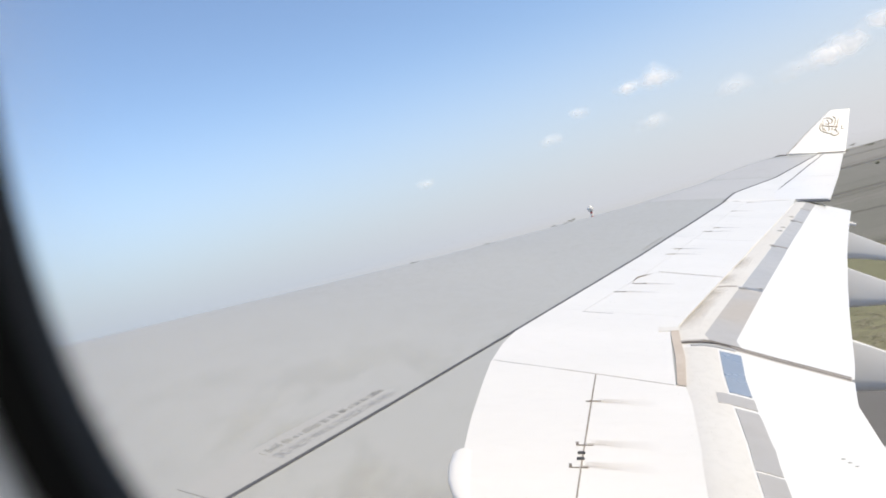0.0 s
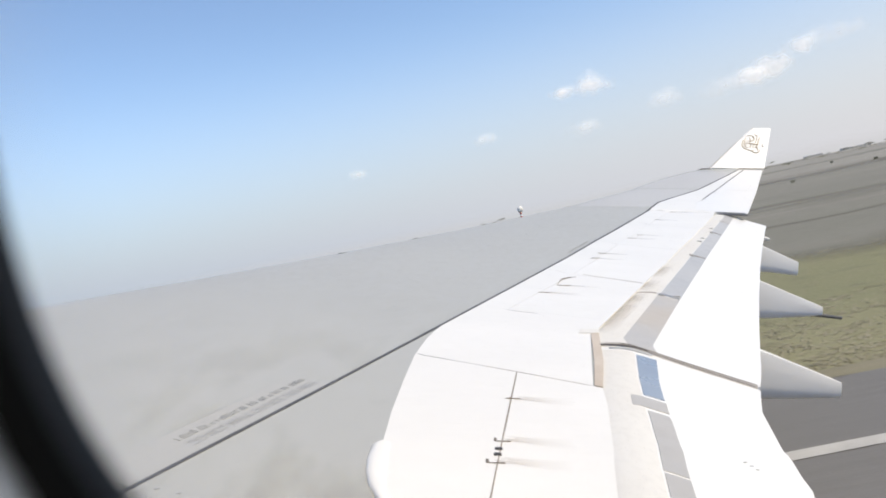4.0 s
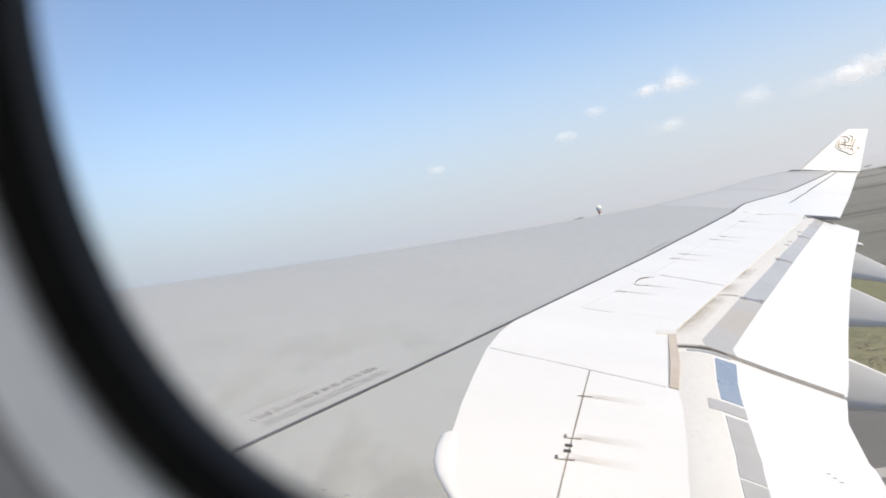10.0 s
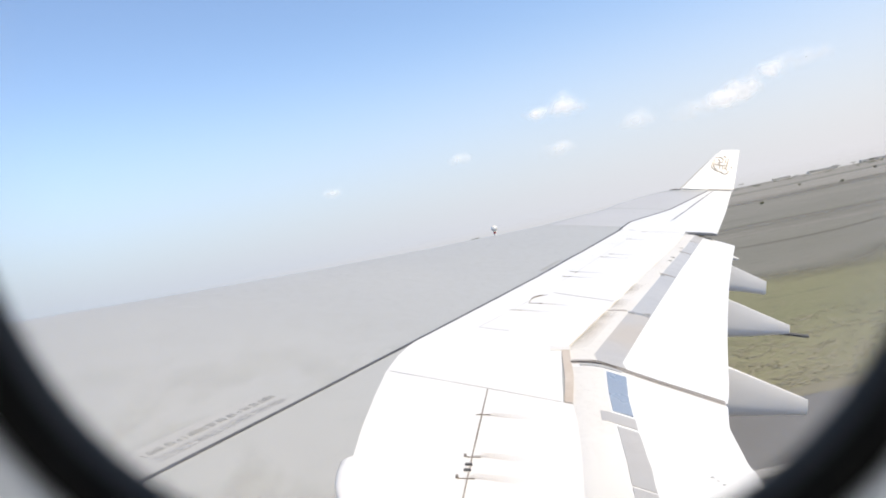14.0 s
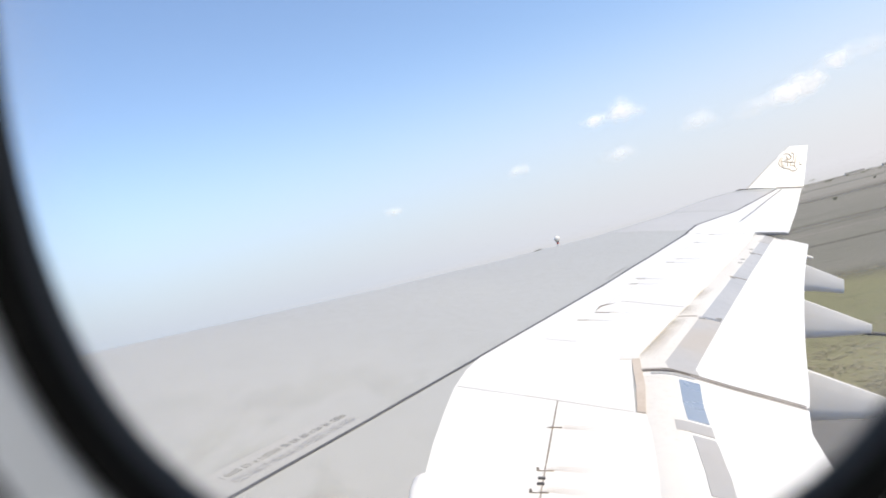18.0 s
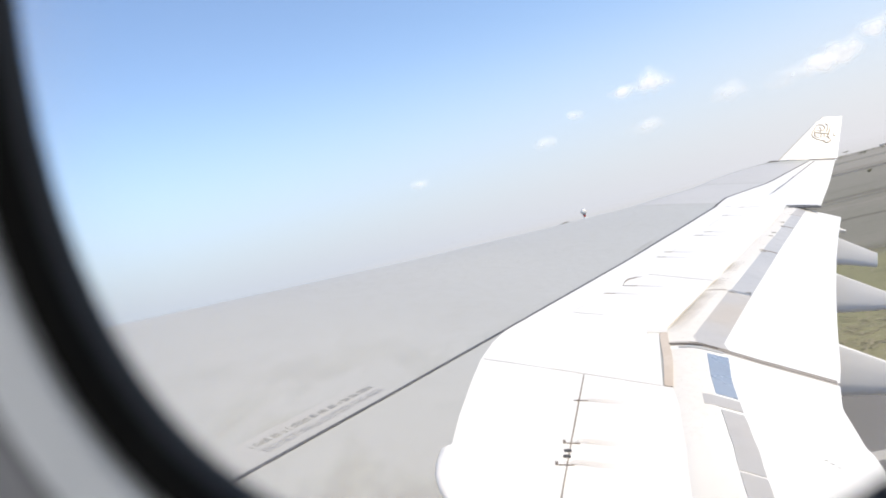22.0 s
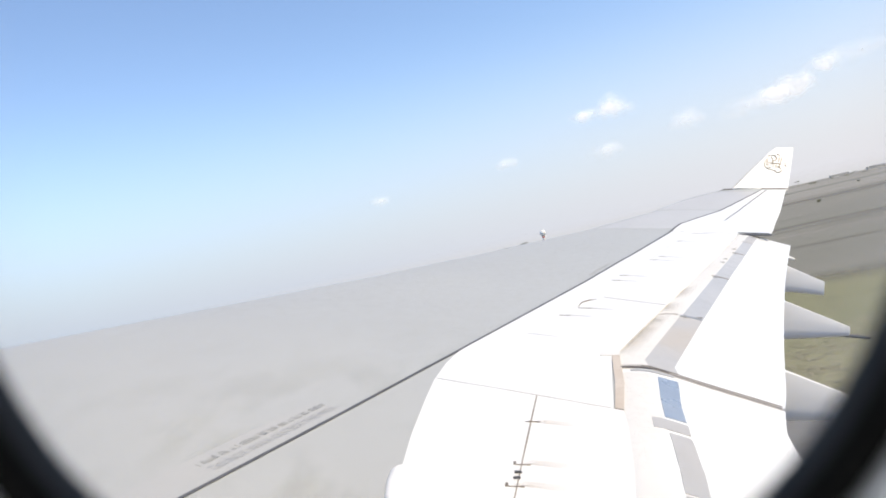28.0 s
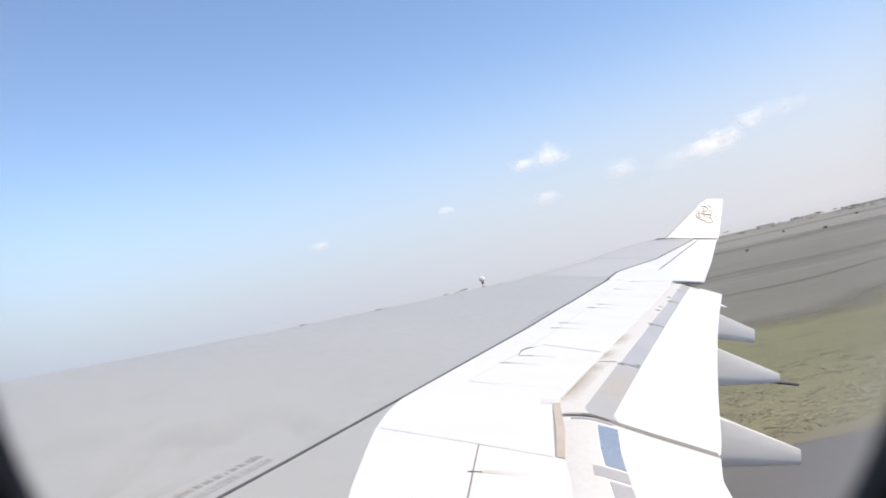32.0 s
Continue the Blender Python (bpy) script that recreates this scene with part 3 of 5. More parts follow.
def streak(x, y, length, width, mat, lift=0.010, drift=-0.06):
    bm = bmesh.new()
    uvl = bm.loops.layers.uv.new("UVMap")
    n = 6
    lo, hi = [], []
    for i in range(n + 1):
        s = i / n
        px, py = x + length * s, y + drift * s
        w = width * (0.5 + 0.6 * s)
        lo.append((bm.verts.new((px, py - w / 2, top(px, py - w / 2) + lift)), s, 0.0))
        hi.append((bm.verts.new((px, py + w / 2, top(px, py + w / 2) + lift)), s, 1.0))
    for i in range(n):
        f = bm.faces.new([q[0] for q in (lo[i], lo[i + 1], hi[i + 1], hi[i])])
        for lp, q in zip(f.loops, (lo[i], lo[i + 1], hi[i + 1], hi[i])):
            lp[uvl].uv = (q[1], q[2])
    me = bpy.data.meshes.new("grime_streak")
    bm.to_mesh(me)
    bm.free()
    me.materials.append(mat)
    ob = new("grime_streak", me)
    ob.parent = wing
    return ob


for x, y, w in fittings:
    streak(x - 0.02, y, 0.2 + 0.6 * w, 0.045, STREAK)
    streak(x + 0.02, y + 0.02, 0.4, 0.16, SOOT, lift=0.009)

# dried rain stains on the grey skin near the root
def stain_material(name, pale, dull, strength):
    m = bpy.data.materials.new(name)
    m.use_nodes = True
    nt = m.node_tree
    bsdf = nt.nodes["Principled BSDF"]
    bsdf.inputs["Roughness"].default_value = 0.5
    tc, uv = nt.nodes.new("ShaderNodeTexCoord"), nt.nodes.new("ShaderNodeUVMap")

    def noise(scale, detail):
        n = nt.nodes.new("ShaderNodeTexNoise")
        n.inputs["Scale"].default_value, n.inputs["Detail"].default_value, n.inputs["Distortion"].default_value = scale, detail, 0.15
        mp = nt.nodes.new("ShaderNodeMapping")
        mp.inputs["Scale"].default_value = (1, 0.36, 1)
        nt.links.new(tc.outputs["Object"], mp.inputs[0])
        nt.links.new(mp.outputs[0], n.inputs["Vector"])
        return n.outputs["Fac"]

    def ramp(sock, lo, hi, high):
        n = nt.nodes.new("ShaderNodeMapRange")
        n.interpolation_type = "SMOOTHSTEP"
        n.inputs[1].default_value, n.inputs[2].default_value, n.inputs[4].default_value = lo, hi, high
        nt.links.new(sock, n.inputs[0])
        return n.outputs[0]

    mix = nt.nodes.new("ShaderNodeMix")
    mix.data_type = "RGBA"
    mix.inputs[6].default_value, mix.inputs[7].default_value = (*pale, 1), (*dull, 1)
    nt.links.new(ramp(noise(2.6, 3.0), 0.42, 0.62, 1.0), mix.inputs[0])
    nt.links.new(mix.outputs[2], bsdf.inputs["Base Color"])
    mul = nt.nodes.new("ShaderNodeMath")
    mul.operation = "MULTIPLY"
    nt.links.new(ramp(noise(2.4, 5.0), 0.44, 0.68, strength), mul.inputs[0])
    sep = nt.nodes.new("ShaderNodeSeparateXYZ")
    nt.links.new(uv.outputs[0], sep.inputs[0])
    nt.links.new(sep.outputs[0], mul.inputs[1])
    nt.links.new(mul.outputs[0], bsdf.inputs["Alpha"])
    return m


bm = bmesh.new()
uvl = bm.loops.layers.uv.new("UVMap")
nu, nv = 40, 24
vs, us = [], []
for i in range(nu + 1):
    y = 4.4 + 6.6 * i / nu
    x0, x1 = lead(y) + 0.9, seam_x(y) - 0.02
    vs.append([bm.verts.new((x0 + (x1 - x0) * j / nv, y, top(x0 + (x1 - x0) * j / nv, y) + 0.0025)) for j in range(nv + 1)])
    us.append([(0.12 + 0.88 * (j / nv) ** 2.5) * min(1.0, 1.6 * (1 - i / nu)) for j in range(nv + 1)])
for i in range(nu):
    for j in range(nv):
        f = bm.faces.new((vs[i][j], vs[i][j + 1], vs[i + 1][j + 1], vs[i + 1][j]))
        for lp, (p, q) in zip(f.loops, ((i, j), (i, j + 1), (i + 1, j + 1), (i + 1, j))):
            lp[uvl].uv = (us[p][q], 0.5)
RAIN = stain_material("dried_rain_stain", (0.56, 0.545, 0.46), (0.395, 0.38, 0.335), 0.26)
part("rain_stain", bm, RAIN, wing, "pale and dull dried rain stains", smooth=True)
bm = bmesh.new()
uvl = bm.loops.layers.uv.new("UVMap")
vs, us = [], []
for i in range(25):
    y = 4.6 + 4.0 * i / 24
    x0 = seam_x(y) + 0.02
    vs.append([bm.verts.new((x0 + (8.9 - x0) * j / 12, y, top(x0 + (8.9 - x0) * j / 12, y) + 0.0025)) for j in range(13)])
    us.append([min(1.0, 0.5 + j / 12) * min(1.0, 2.5 * (1 - i / 24)) for j in range(13)])
for i in range(24):
    for j in range(12):
        f = bm.faces.new((vs[i][j], vs[i][j + 1], vs[i + 1][j + 1], vs[i + 1][j]))
        for lp, (p, q) in zip(f.loops, ((i, j), (i, j + 1), (i + 1, j + 1), (i + 1, j))):
            lp[uvl].uv = (us[p][q], 0.5)
part("rain_stain", bm, RAIN, wing, "pale and dull dried rain stains", smooth=True)

# flush fasteners in the grey skin near the wing root
rng = random.Random(8)
for i in range(5):
    for j in range(6):
        x, y = 7.72 + 0.13 * j + rng.uniform(-0.015, 0.015), 6.36 - 0.10 * i - 0.03 * j + rng.uniform(-0.012, 0.012)
        bm = bmesh.new()
        bmesh.ops.create_cone(bm, cap_ends=True, segments=10, radius1=0.016, radius2=0.015, depth=0.004, matrix=Matrix.Translation((x, y, top(x, y) + 0.001)))
        part("fastener", bm, FASTENER, wing)

# ---- flaps ----
FLAP = ((-0.12, -0.18), (-0.08, -0.075), (0.0, -0.046), (0.10, -0.040), (0.20, -0.04), (0.28, -0.05), (0.40, -0.08), (0.53, -0.115), (0.80, -0.185), (1.10, -0.255), (1.40, -0.325))
UNDER = ((1.40, -0.338), (1.0, -0.33), (0.6, -0.33), (0.2, -0.34), (-0.05, -0.31))


def slant(dx):          # the joint between the flaps runs a little inboard towards the rear
    return -0.25 * max(0.0, dx - 0.28) / 1.12


def flap_point(x0, y, chord, dx, dz, lift=0.0):
    return (x0 + dx * chord / 1.40, y, bend(y) + dz * (0.6 + 0.4 * chord / 1.40) + lift)


def flap_piece(name, ys, x0, chord, lo, hi, mat, parent, label="", lift=0.0, under=False):
    """A strip of the flap from one chordwise place to another."""
    prof = [p for p in FLAP if lo - 1e-6 <= p[0] <= hi + 1e-6]
    if lo not in [p[0] for p in prof]:
        prof.insert(0, (lo, lerp(lo, [p[0] for p in FLAP], [p[1] for p in FLAP])))
    if hi not in [p[0] for p in prof]:
        prof.append((hi, lerp(hi, [p[0] for p in FLAP], [p[1] for p in FLAP])))
    bm = bmesh.new()
    rows = []
    for y in ys:
        ease = max(0.0, 1.0 - abs(y - 9.46) / 1.2) if under else 0.0
        up = [flap_point(x0(v), v, chord(v), dx, dz, lift) for dx, dz in prof for v in (y + ease * slant(dx),)]
        if under:
            dn = [flap_point(x0(v), v, chord(v), dx, dz) for dx, dz in UNDER for v in (y + ease * slant(dx),)]
        else:
            dn = [(p[0], p[1], p[2] - lift - 0.01) for p in up[::-1]]
        rows.append(up + dn)
    grid(bm, rows, close_v=True, caps=True)
    return part(name, bm, mat, parent, label, smooth=True)


def span(a, b, n):
    return [a + (b - a) * i / n for i in range(n + 1)]


def outer_chord(y):      # reaches back to the flap's straight rear edge
    return lerp(y, (9.2, 9.5, 9.72, 10.5, 11.5, 13.1, 15.66, 18, 20.6), (11.72, 11.835, 11.92, 12.19, 12.54, 13.115, 14.055, 14.95, 15.965)) - shroud_x(y)


def inner_chord(y):
    return lerp(y, (4.4, 7.0, 7.31, 7.34, 7.74, 7.84, 8.6, 9.15, 9.45), (1.05, 1.13, 1.178, 1.158, 1.168, 1.15, 1.19, 1.305, 1.36)) + set_back(y)


outer_flap = flap_piece("flap", span(9.50, 20.52, 40), shroud_x, outer_chord, -0.12, 1.40, FLAP_WHITE, wing, "white outboard flap, lowered for take-off", under=True)
inner_flap = flap_piece("flap", span(2.62, 9.42, 78), shroud_x, inner_chord, -0.12, 1.40, FLAP_WHITE, wing, "white inboard flap, lowered for take-off", under=True)
for fl, a, b, ch, hi in ((outer_flap, 9.505, 20.5, outer_chord, 0.28), (inner_flap, 2.62, 9.30, inner_chord, 0.315)):
    flap_piece("flap_nose", span(a, b, 40), shroud_x, ch, -0.06, hi, NOSE, fl, "dull rounded flap nose", lift=0.003)
# metal bands along the outer flap in four lengths
for a, b, lo, mat in ((9.52, 11.8, 0.275, ROOT), (11.9, 14.87, 0.29, COOLBAND), (14.95, 17.56, 0.29, COOLBAND), (17.64, 19.2, 0.29, COOLBAND), (19.25, 20.3, 0.29, BAND)):
    flap_piece("metal_band", span(a, b, 10), shroud_x, outer_chord, lo, 0.515, mat, outer_flap, "bare metal band", lift=0.005)
for y, lo, hi, mat in ((11.87, 0.02, 0.24, LINE), (14.91, 0.24, 0.52, LINE), (17.6, 0.24, 0.50, LINE), (11.85, 0.26, 0.51, STEEL), (19.22, 0.26, 0.50, LINE)):
    flap_piece("band_joint", span(y - 0.018, y + 0.018, 2), shroud_x, outer_chord, lo, hi, mat, outer_flap, "dark joint between the bands", lift=0.007)
for a, b, mat, l in ((8.19, 9.24, BLUE, "blue-grey metal band"), (6.9, 7.86, BAND, "bare metal band"), (5.6, 6.87, BAND, ""), (2.62, 5.57, BAND, "")):
    flap_piece("metal_band", span(a, b, 8), shroud_x, inner_chord, 0.33, 0.505, mat, inner_flap, l, lift=0.005)
flap_piece("metal_band", span(7.92, 8.13, 3), shroud_x, inner_chord, 0.215, 0.51, BAND, inner_flap, "short metal band", lift=0.006)
# seal in the joint between the two flaps and the dark slot at the kink
bm = bmesh.new()
rows = []
for dx, dz in FLAP[2:-1] + ((1.38, -0.320),):
    a, b = 9.42 + slant(dx), 9.50 + slant(dx)
    p, q = flap_point(shroud_x(a), a, inner_chord(a), dx, dz), flap_point(shroud_x(b), b, outer_chord(b), dx, dz)
    rows.append([(p[0], a - 0.015, p[2] - 0.03), (p[0], a + 0.005, p[2] + 0.012), ((p[0] + q[0]) / 2, (a + b) / 2, (p[2] + q[2]) / 2 + 0.006), (q[0], b - 0.002, q[2] + 0.016), (q[0], b + 0.015, q[2] - 0.03)])
grid(bm, rows)
part("flap_joint_seal", bm, material("grey_seal", (0.46, 0.44, 0.425), 0.55, second=(0.37, 0.345, 0.32), scale=3), wing, "grey seal in the joint between the flaps", smooth=True)
bm = bmesh.new()
rows = []
for i in range(9):
    s = i / 8
    x = 10.40 + 0.42 * s
    y = 9.42 - 0.03 * s
    h = 0.016 * math.sin(math.pi * min(1, s + 0.08))
    z = bend(y) - 0.055 - 0.05 * s
    rows.append([(x, y - 0.06, z), (x, y - 0.03, z + h), (x, y + 0.03, z + h * 1.3), (x, y + 0.09, z)])
grid(bm, rows)
part("flap_end_rib", bm, BEIGE, wing, "steel rib at the flap joint", smooth=True)
bm = bmesh.new()
rows = []
for k in range(9):
    dx = 0.02 + 0.42 * k / 8
    p = flap_point(shroud_x(9.44), 9.44, 1.38, dx, lerp(dx, [q[0] for q in FLAP], [q[1] for q in FLAP]), 0.020)
    h = 0.003 + 0.008 * math.sin(math.pi * k / 8)
    rows.append([(p[0], 9.425 - h, p[2] - 0.004), (p[0], 9.425, p[2] + 0.002), (p[0], 9.43 + h * 0.6, p[2]), (p[0], 9.43, p[2] - 0.03)])
grid(bm, rows, close_v=True, caps=True)
part("slot", bm, material("dark_slot", (0.13, 0.12, 0.115), 0.8, second=(0.19, 0.175, 0.16), scale=6), wing)
flap_piece("flap_end_strip", span(9.335, 9.365, 2), shroud_x, inner_chord, 0.10, 0.47, COOLBAND, inner_flap, "thin metal strip at the end of the flap", lift=0.012)
# grimy root of the outer flap
for y, w in ((10.3, 0.9), (10.75, 0.8), (11.15, 0.9), (11.55, 0.55), (12.3, 0.7), (13.4, 1.0)):
    bm = bmesh.new()
    uvl = bm.loops.layers.uv.new("UVMap")
    cols = [(-0.03, 0.0), (0.06, 0.5), (0.19, 1.0)]
    vs = [[bm.verts.new(flap_point(shroud_x(yy), yy, outer_chord(yy), dx, lerp(dx, [p[0] for p in FLAP], [p[1] for p in FLAP]), 0.008)) for dx, _ in cols] for yy in (y - w / 2, y, y + w / 2)]
    for i in range(2):
        for j in range(2):
            f = bm.faces.new((vs[i][j], vs[i][j + 1], vs[i + 1][j + 1], vs[i + 1][j]))
            for lp, (ii, jj) in zip(f.loops, ((i, j), (i, j + 1), (i + 1, j + 1), (i + 1, j))):
                lp[uvl].uv = (cols[jj][1], ii / 2)
    me = bpy.data.meshes.new("grime_streak")
    bm.to_mesh(me)
    bm.free()
    me.materials.append(SMUDGE)
    ob = new("grime_streak", me)
    ob.parent = outer_flap

# dark grooves along both sides of that joint
DARK_GROOVE = material("dark_groove", (0.17, 0.155, 0.145), 0.7, second=(0.25, 0.225, 0.20), scale=4)
for y0, chord, wide in ((9.432, inner_chord, 0.006), (9.486, outer_chord, 0.009)):
    bm = bmesh.new()
    rows = []
    for dx, dz in FLAP[4:-1] + ((1.37, -0.318),):
        y = y0 + slant(dx)
        x, _, z = flap_point(shroud_x(y), y, chord(y), dx, dz, 0.017)
        rows.append([(x, y - wide / 2, z - 0.014), (x, y - wide / 2, z), (x, y + wide / 2, z + 0.001), (x, y + wide / 2, z - 0.014)])
    grid(bm, rows, close_v=True, caps=True)
    part("joint_groove", bm, DARK_GROOVE, wing, "dark groove between the flaps")

# small brackets on the bands
for y, dx in ((11.78, 0.30), (11.93, 0.46), (14.8, 0.30), (17.5, 0.30), (16.3, 0.22), (16.7, 0.22), (18.0, 0.22)):
    bm = bmesh.new()
    p = flap_point(shroud_x(y), y, outer_chord(y), dx, lerp(dx, [q[0] for q in FLAP], [q[1] for q in FLAP]))
    box(bm, p[0] - 0.035, y - 0.02, p[2] - 0.005, p[0] + 0.045, y + 0.02, p[2] + 0.016, 0.006)
    part("bracket", bm, BAND, outer_flap)

# ---- flap track fairings ----
def fairing(y, x0, x1, x2, z_top0, z_top1, z_low0, z_low1, half):
    """A canoe under the wing, from x0 ahead, level with the flap's edge at x1, to its cut tail at x2."""
    bm = bmesh.new()
    rows = []
    n = 20
    section = ((-0.90, 1.0), (0.90, 1.0), (0.975, 0.985), (1.0, 0.93), (1.0, 0.6), (0.97, 0.3), (0.88, 0.12), (0.66, 0.02), (0.45, 0.0))
    section += tuple((-a, b) for a, b in section[:1:-1])
    for i in range(n + 1):
        s = i / n
        x = x0 + (x2 - x0) * s
        u = (x - x1) / (x2 - x1)
        zt = z_top0 + (z_top1 - z_top0) * u if u > -0.25 else z_top0 + (z_top0 - z_top1) * 0.25 - 0.35 * (x - (x1 - 0.25 * (x2 - x1))) / (x0 - x1)
        zl = z_low0 + (z_low1 - z_low0) * u ** 1.3 if u > 0 else z_low0 - 0.05 * (x - x1) / (x0 - x1)
        zt = max(zt, zl + 0.04)
        w = half * lerp(s, (0, 0.1, 0.3, 0.6, 1), (0.12, 0.55, 1.0, 0.97, 0.72))
        rows.append([(x, y + a * w, zl + (zt - zl) * b) for a, b in section])
    grid(bm, rows, close_v=True, caps=True)
    ob = part("flap_fairing", bm, FLAP_WHITE, wing, "white flap track fairing with a cut-off tail", smooth=True)
    for p in ob.data.polygons:
        if len(p.vertices) > 6:
            p.use_smooth = False
            rim = set(p.vertices)
            for e in ob.data.edges:
                if e.vertices[0] in rim and e.vertices[1] in rim:
                    e.use_edge_sharp = True
    return ob


def drop(y):
    return 0.098 * (max(0.0, y - 9) / 19.6) ** 2


for y, x0, x1, x2, a, b, c, d, half in ((11.2, 8.2, 12.47, 13.26, 0.345, 0.035, -0.175, -0.145, 0.24), (15.0, 10.4, 13.84, 14.73, 0.81, 0.45, 0.245, 0.30, 0.22),
                                        (18.6, 12.6, 15.14, 15.83, 1.27, 0.97, 0.76, 0.69, 0.20)):
    k = drop(y)
    f = fairing(y, x0, x1, x2, a - k, b - k, c - k, d - k, half)
    if y == 15.0:
        bm = bmesh.new()
        tube(bm, [(14.60, 14.9, 0.325 - k), (14.82, 14.9, 0.300 - k), (15.05, 14.9, 0.272 - k)], [0.030, 0.028, 0.024], 10)
        part("drain_mast", bm, SEAM, f, "dark drain mast")
bm = bmesh.new()
tube(bm, [(15.35, 20.2, 1.50 - drop(20.2)), (15.75, 20.2, 1.42 - drop(20.2)), (15.90, 20.2, 1.38 - drop(20.2))], [0.06, 0.05, 0.03], 10)
part("flap_fairing", bm, FLAP_WHITE, wing, "small white fairing at the flap's outer end", smooth=True)

# ---- winglet ----
low_f, low_r = Vector((17.07, 28.53, 3.47)), Vector((18.84, 28.66, 3.42))
tip_f, tip_r = Vector((18.83, 30.02, 4.945)), Vector((19.56, 30.12, 4.975))
side = Vector((0, 0.74, -0.62))
bm = bmesh.new()
rows = []
for i in range(9):
    s = i / 8
    a, b = low_f.lerp(tip_f, s), low_r.lerp(tip_r, s)
    if i == 8:
        a = a + (b - a) * 0.10
    th = 0.10 * (1 - 0.65 * s)
    ring = []
    for u, h in ((0, 0), (0.03, 0.5), (0.12, 0.9), (0.35, 1), (0.7, 0.6), (1, 0.08)):
        ring.append(a.lerp(b, u) - side * th * h * 0.35)
    for u, h in ((1, 0.08), (0.7, 0.6), (0.35, 1), (0.12, 0.9), (0.03, 0.5)):
        ring.append(a.lerp(b, u) + side * th * h)
    rows.append(ring)
grid(bm, rows, close_v=True, caps=True)
winglet = part("winglet", bm, FLAP_WHITE, wing, "upswept white winglet with a dull gold emblem", smooth=True)
bm = bmesh.new()
tube(bm, [low_f + Vector((-0.05, -0.02, -0.02)), low_f.lerp(tip_f, 0.5) + Vector((-0.01, 0, 0)), tip_f.lerp(tip_r, 0.1)], [0.022, 0.016, 0.010], 8)
part("winglet_leading_edge", bm, BAND, winglet, "bare metal leading edge")
bm = bmesh.new()
box(bm, 17.95, 28.50, 3.44, 18.80, 28.515, 3.475)
part("winglet_joint", bm, LINE, wing)
# the emblem: plain curved strokes
across, rise = (low_r - low_f).normalized(), ((tip_f + tip_r) / 2 - (low_f + low_r) / 2).normalized()
face = across.cross(rise).normalized()
if face.y > 0:
    face = -face
mid = low_f.lerp(tip_f, 0.56).lerp(low_r.lerp(tip_r, 0.56), 0.50)
# curves in a plane that leans with the winglet: (across, up)
strokes = ([(-0.37, 0.28), (-0.50, 0.10), (-0.56, -0.08), (-0.50, -0.22), (-0.34, -0.30), (-0.10, -0.36), (0.06, -0.36)],
           [(-0.34, 0.20), (-0.42, 0.06), (-0.44, -0.08), (-0.37, -0.18), (-0.22, -0.24)],
           [(-0.36, 0.36), (-0.20, 0.42), (-0.02, 0.40), (0.10, 0.28), (0.04, 0.16), (-0.12, 0.10), (-0.30, 0.12)],
           [(-0.20, 0.32), (-0.10, 0.20), (-0.14, 0.02)],
           [(-0.44, 0.03), (-0.20, 0.0), (0.06, -0.02), (0.32, -0.04)],
           [(0.38, 0.38), (0.33, 0.20), (0.27, 0.02), (0.20, -0.16), (0.14, -0.24)],
           [(0.24, 0.36), (0.20, 0.16), (0.14, 0.04)],
           [(0.10, 0.50), (0.22, 0.40), (0.26, 0.46)],
           [(-0.06, -0.38), (0.06, -0.46), (0.22, -0.45), (0.35, -0.37), (0.36, -0.28)], [(0.10, -0.16), (0.24, -0.20), (0.28, -0.32)],
           [(-0.10, -0.04), (-0.12, -0.24)], [(0.05, -0.04), (0.02, -0.22)],
           [(-0.36, -0.08), (-0.33, -0.11)], [(-0.25, -0.10), (-0.22, -0.13)], [(0.46, -0.10), (0.60, -0.14)], [(0.48, 0.0), (0.54, -0.02)])
strokes = [[(0.67 * u - 0.375 * v + 0.02, 0.76 * v + 0.06) for u, v in st] for st in strokes]
for st in strokes:
    bm = bmesh.new()
    pts = []
    for i in range(len(st) - 1):
        for k in range(4):
            pts.append(Vector(st[i]).lerp(Vector(st[i + 1]), k / 4))
    pts.append(Vector(st[-1]))
    tube(bm, [mid + across * p.x * 0.98 + rise * p.y * 1.5 + face * 0.034 for p in pts], [0.0118 * (0.6 + math.sin(math.pi * i / (len(pts) - 1)) * 0.6) for i in range(len(pts))], 6)
    part("emblem_stroke", bm, GOLD, winglet, "dull gold emblem stroke")

# ---- lettering on the wing ----
a, b = Vector((7.72, 6.90)), Vector((8.19, 8.06))
way = (b - a).normalized()
up2 = Vector((-way.y, way.x))
if up2.x > 0:
    up2 = -up2
panel("lettering_band", [tuple(a - way * 0.55 + up2 * 0.24), tuple(b + way * 0.03 + up2 * 0.24)], [tuple(a - way * 0.55 - up2 * 0.072), tuple(b + way * 0.03 - up2 * 0.072)], PLATE,
      "pale band behind the lettering", lift=0.0045, nv=2, nu=6)
txt = bpy.data.curves.new("lettering", "FONT")
txt.body, txt.size, txt.extrude, txt.offset = "DO NOT WALK OUTSIDE THIS AREA", 0.105, 0.0, -0.0022
tob = bpy.data.objects.new("lettering", txt)
scene.collection.objects.link(tob)
bpy.context.view_layer.update()
tm = bpy.data.meshes.new_from_object(tob.evaluated_get(bpy.context.evaluated_depsgraph_get()))
bpy.data.objects.remove(tob)
wid = max(v.co.x for v in tm.vertices)
for v in tm.vertices:
    p = a + way * (v.co.x / wid * (b - a).length) + up2 * v.co.y
    v.co = (p.x, p.y, top(p.x, p.y) + 0.0075)
tm.materials.append(LETTER)
ob = tagged(new("lettering", tm), "faded grey walkway lettering")
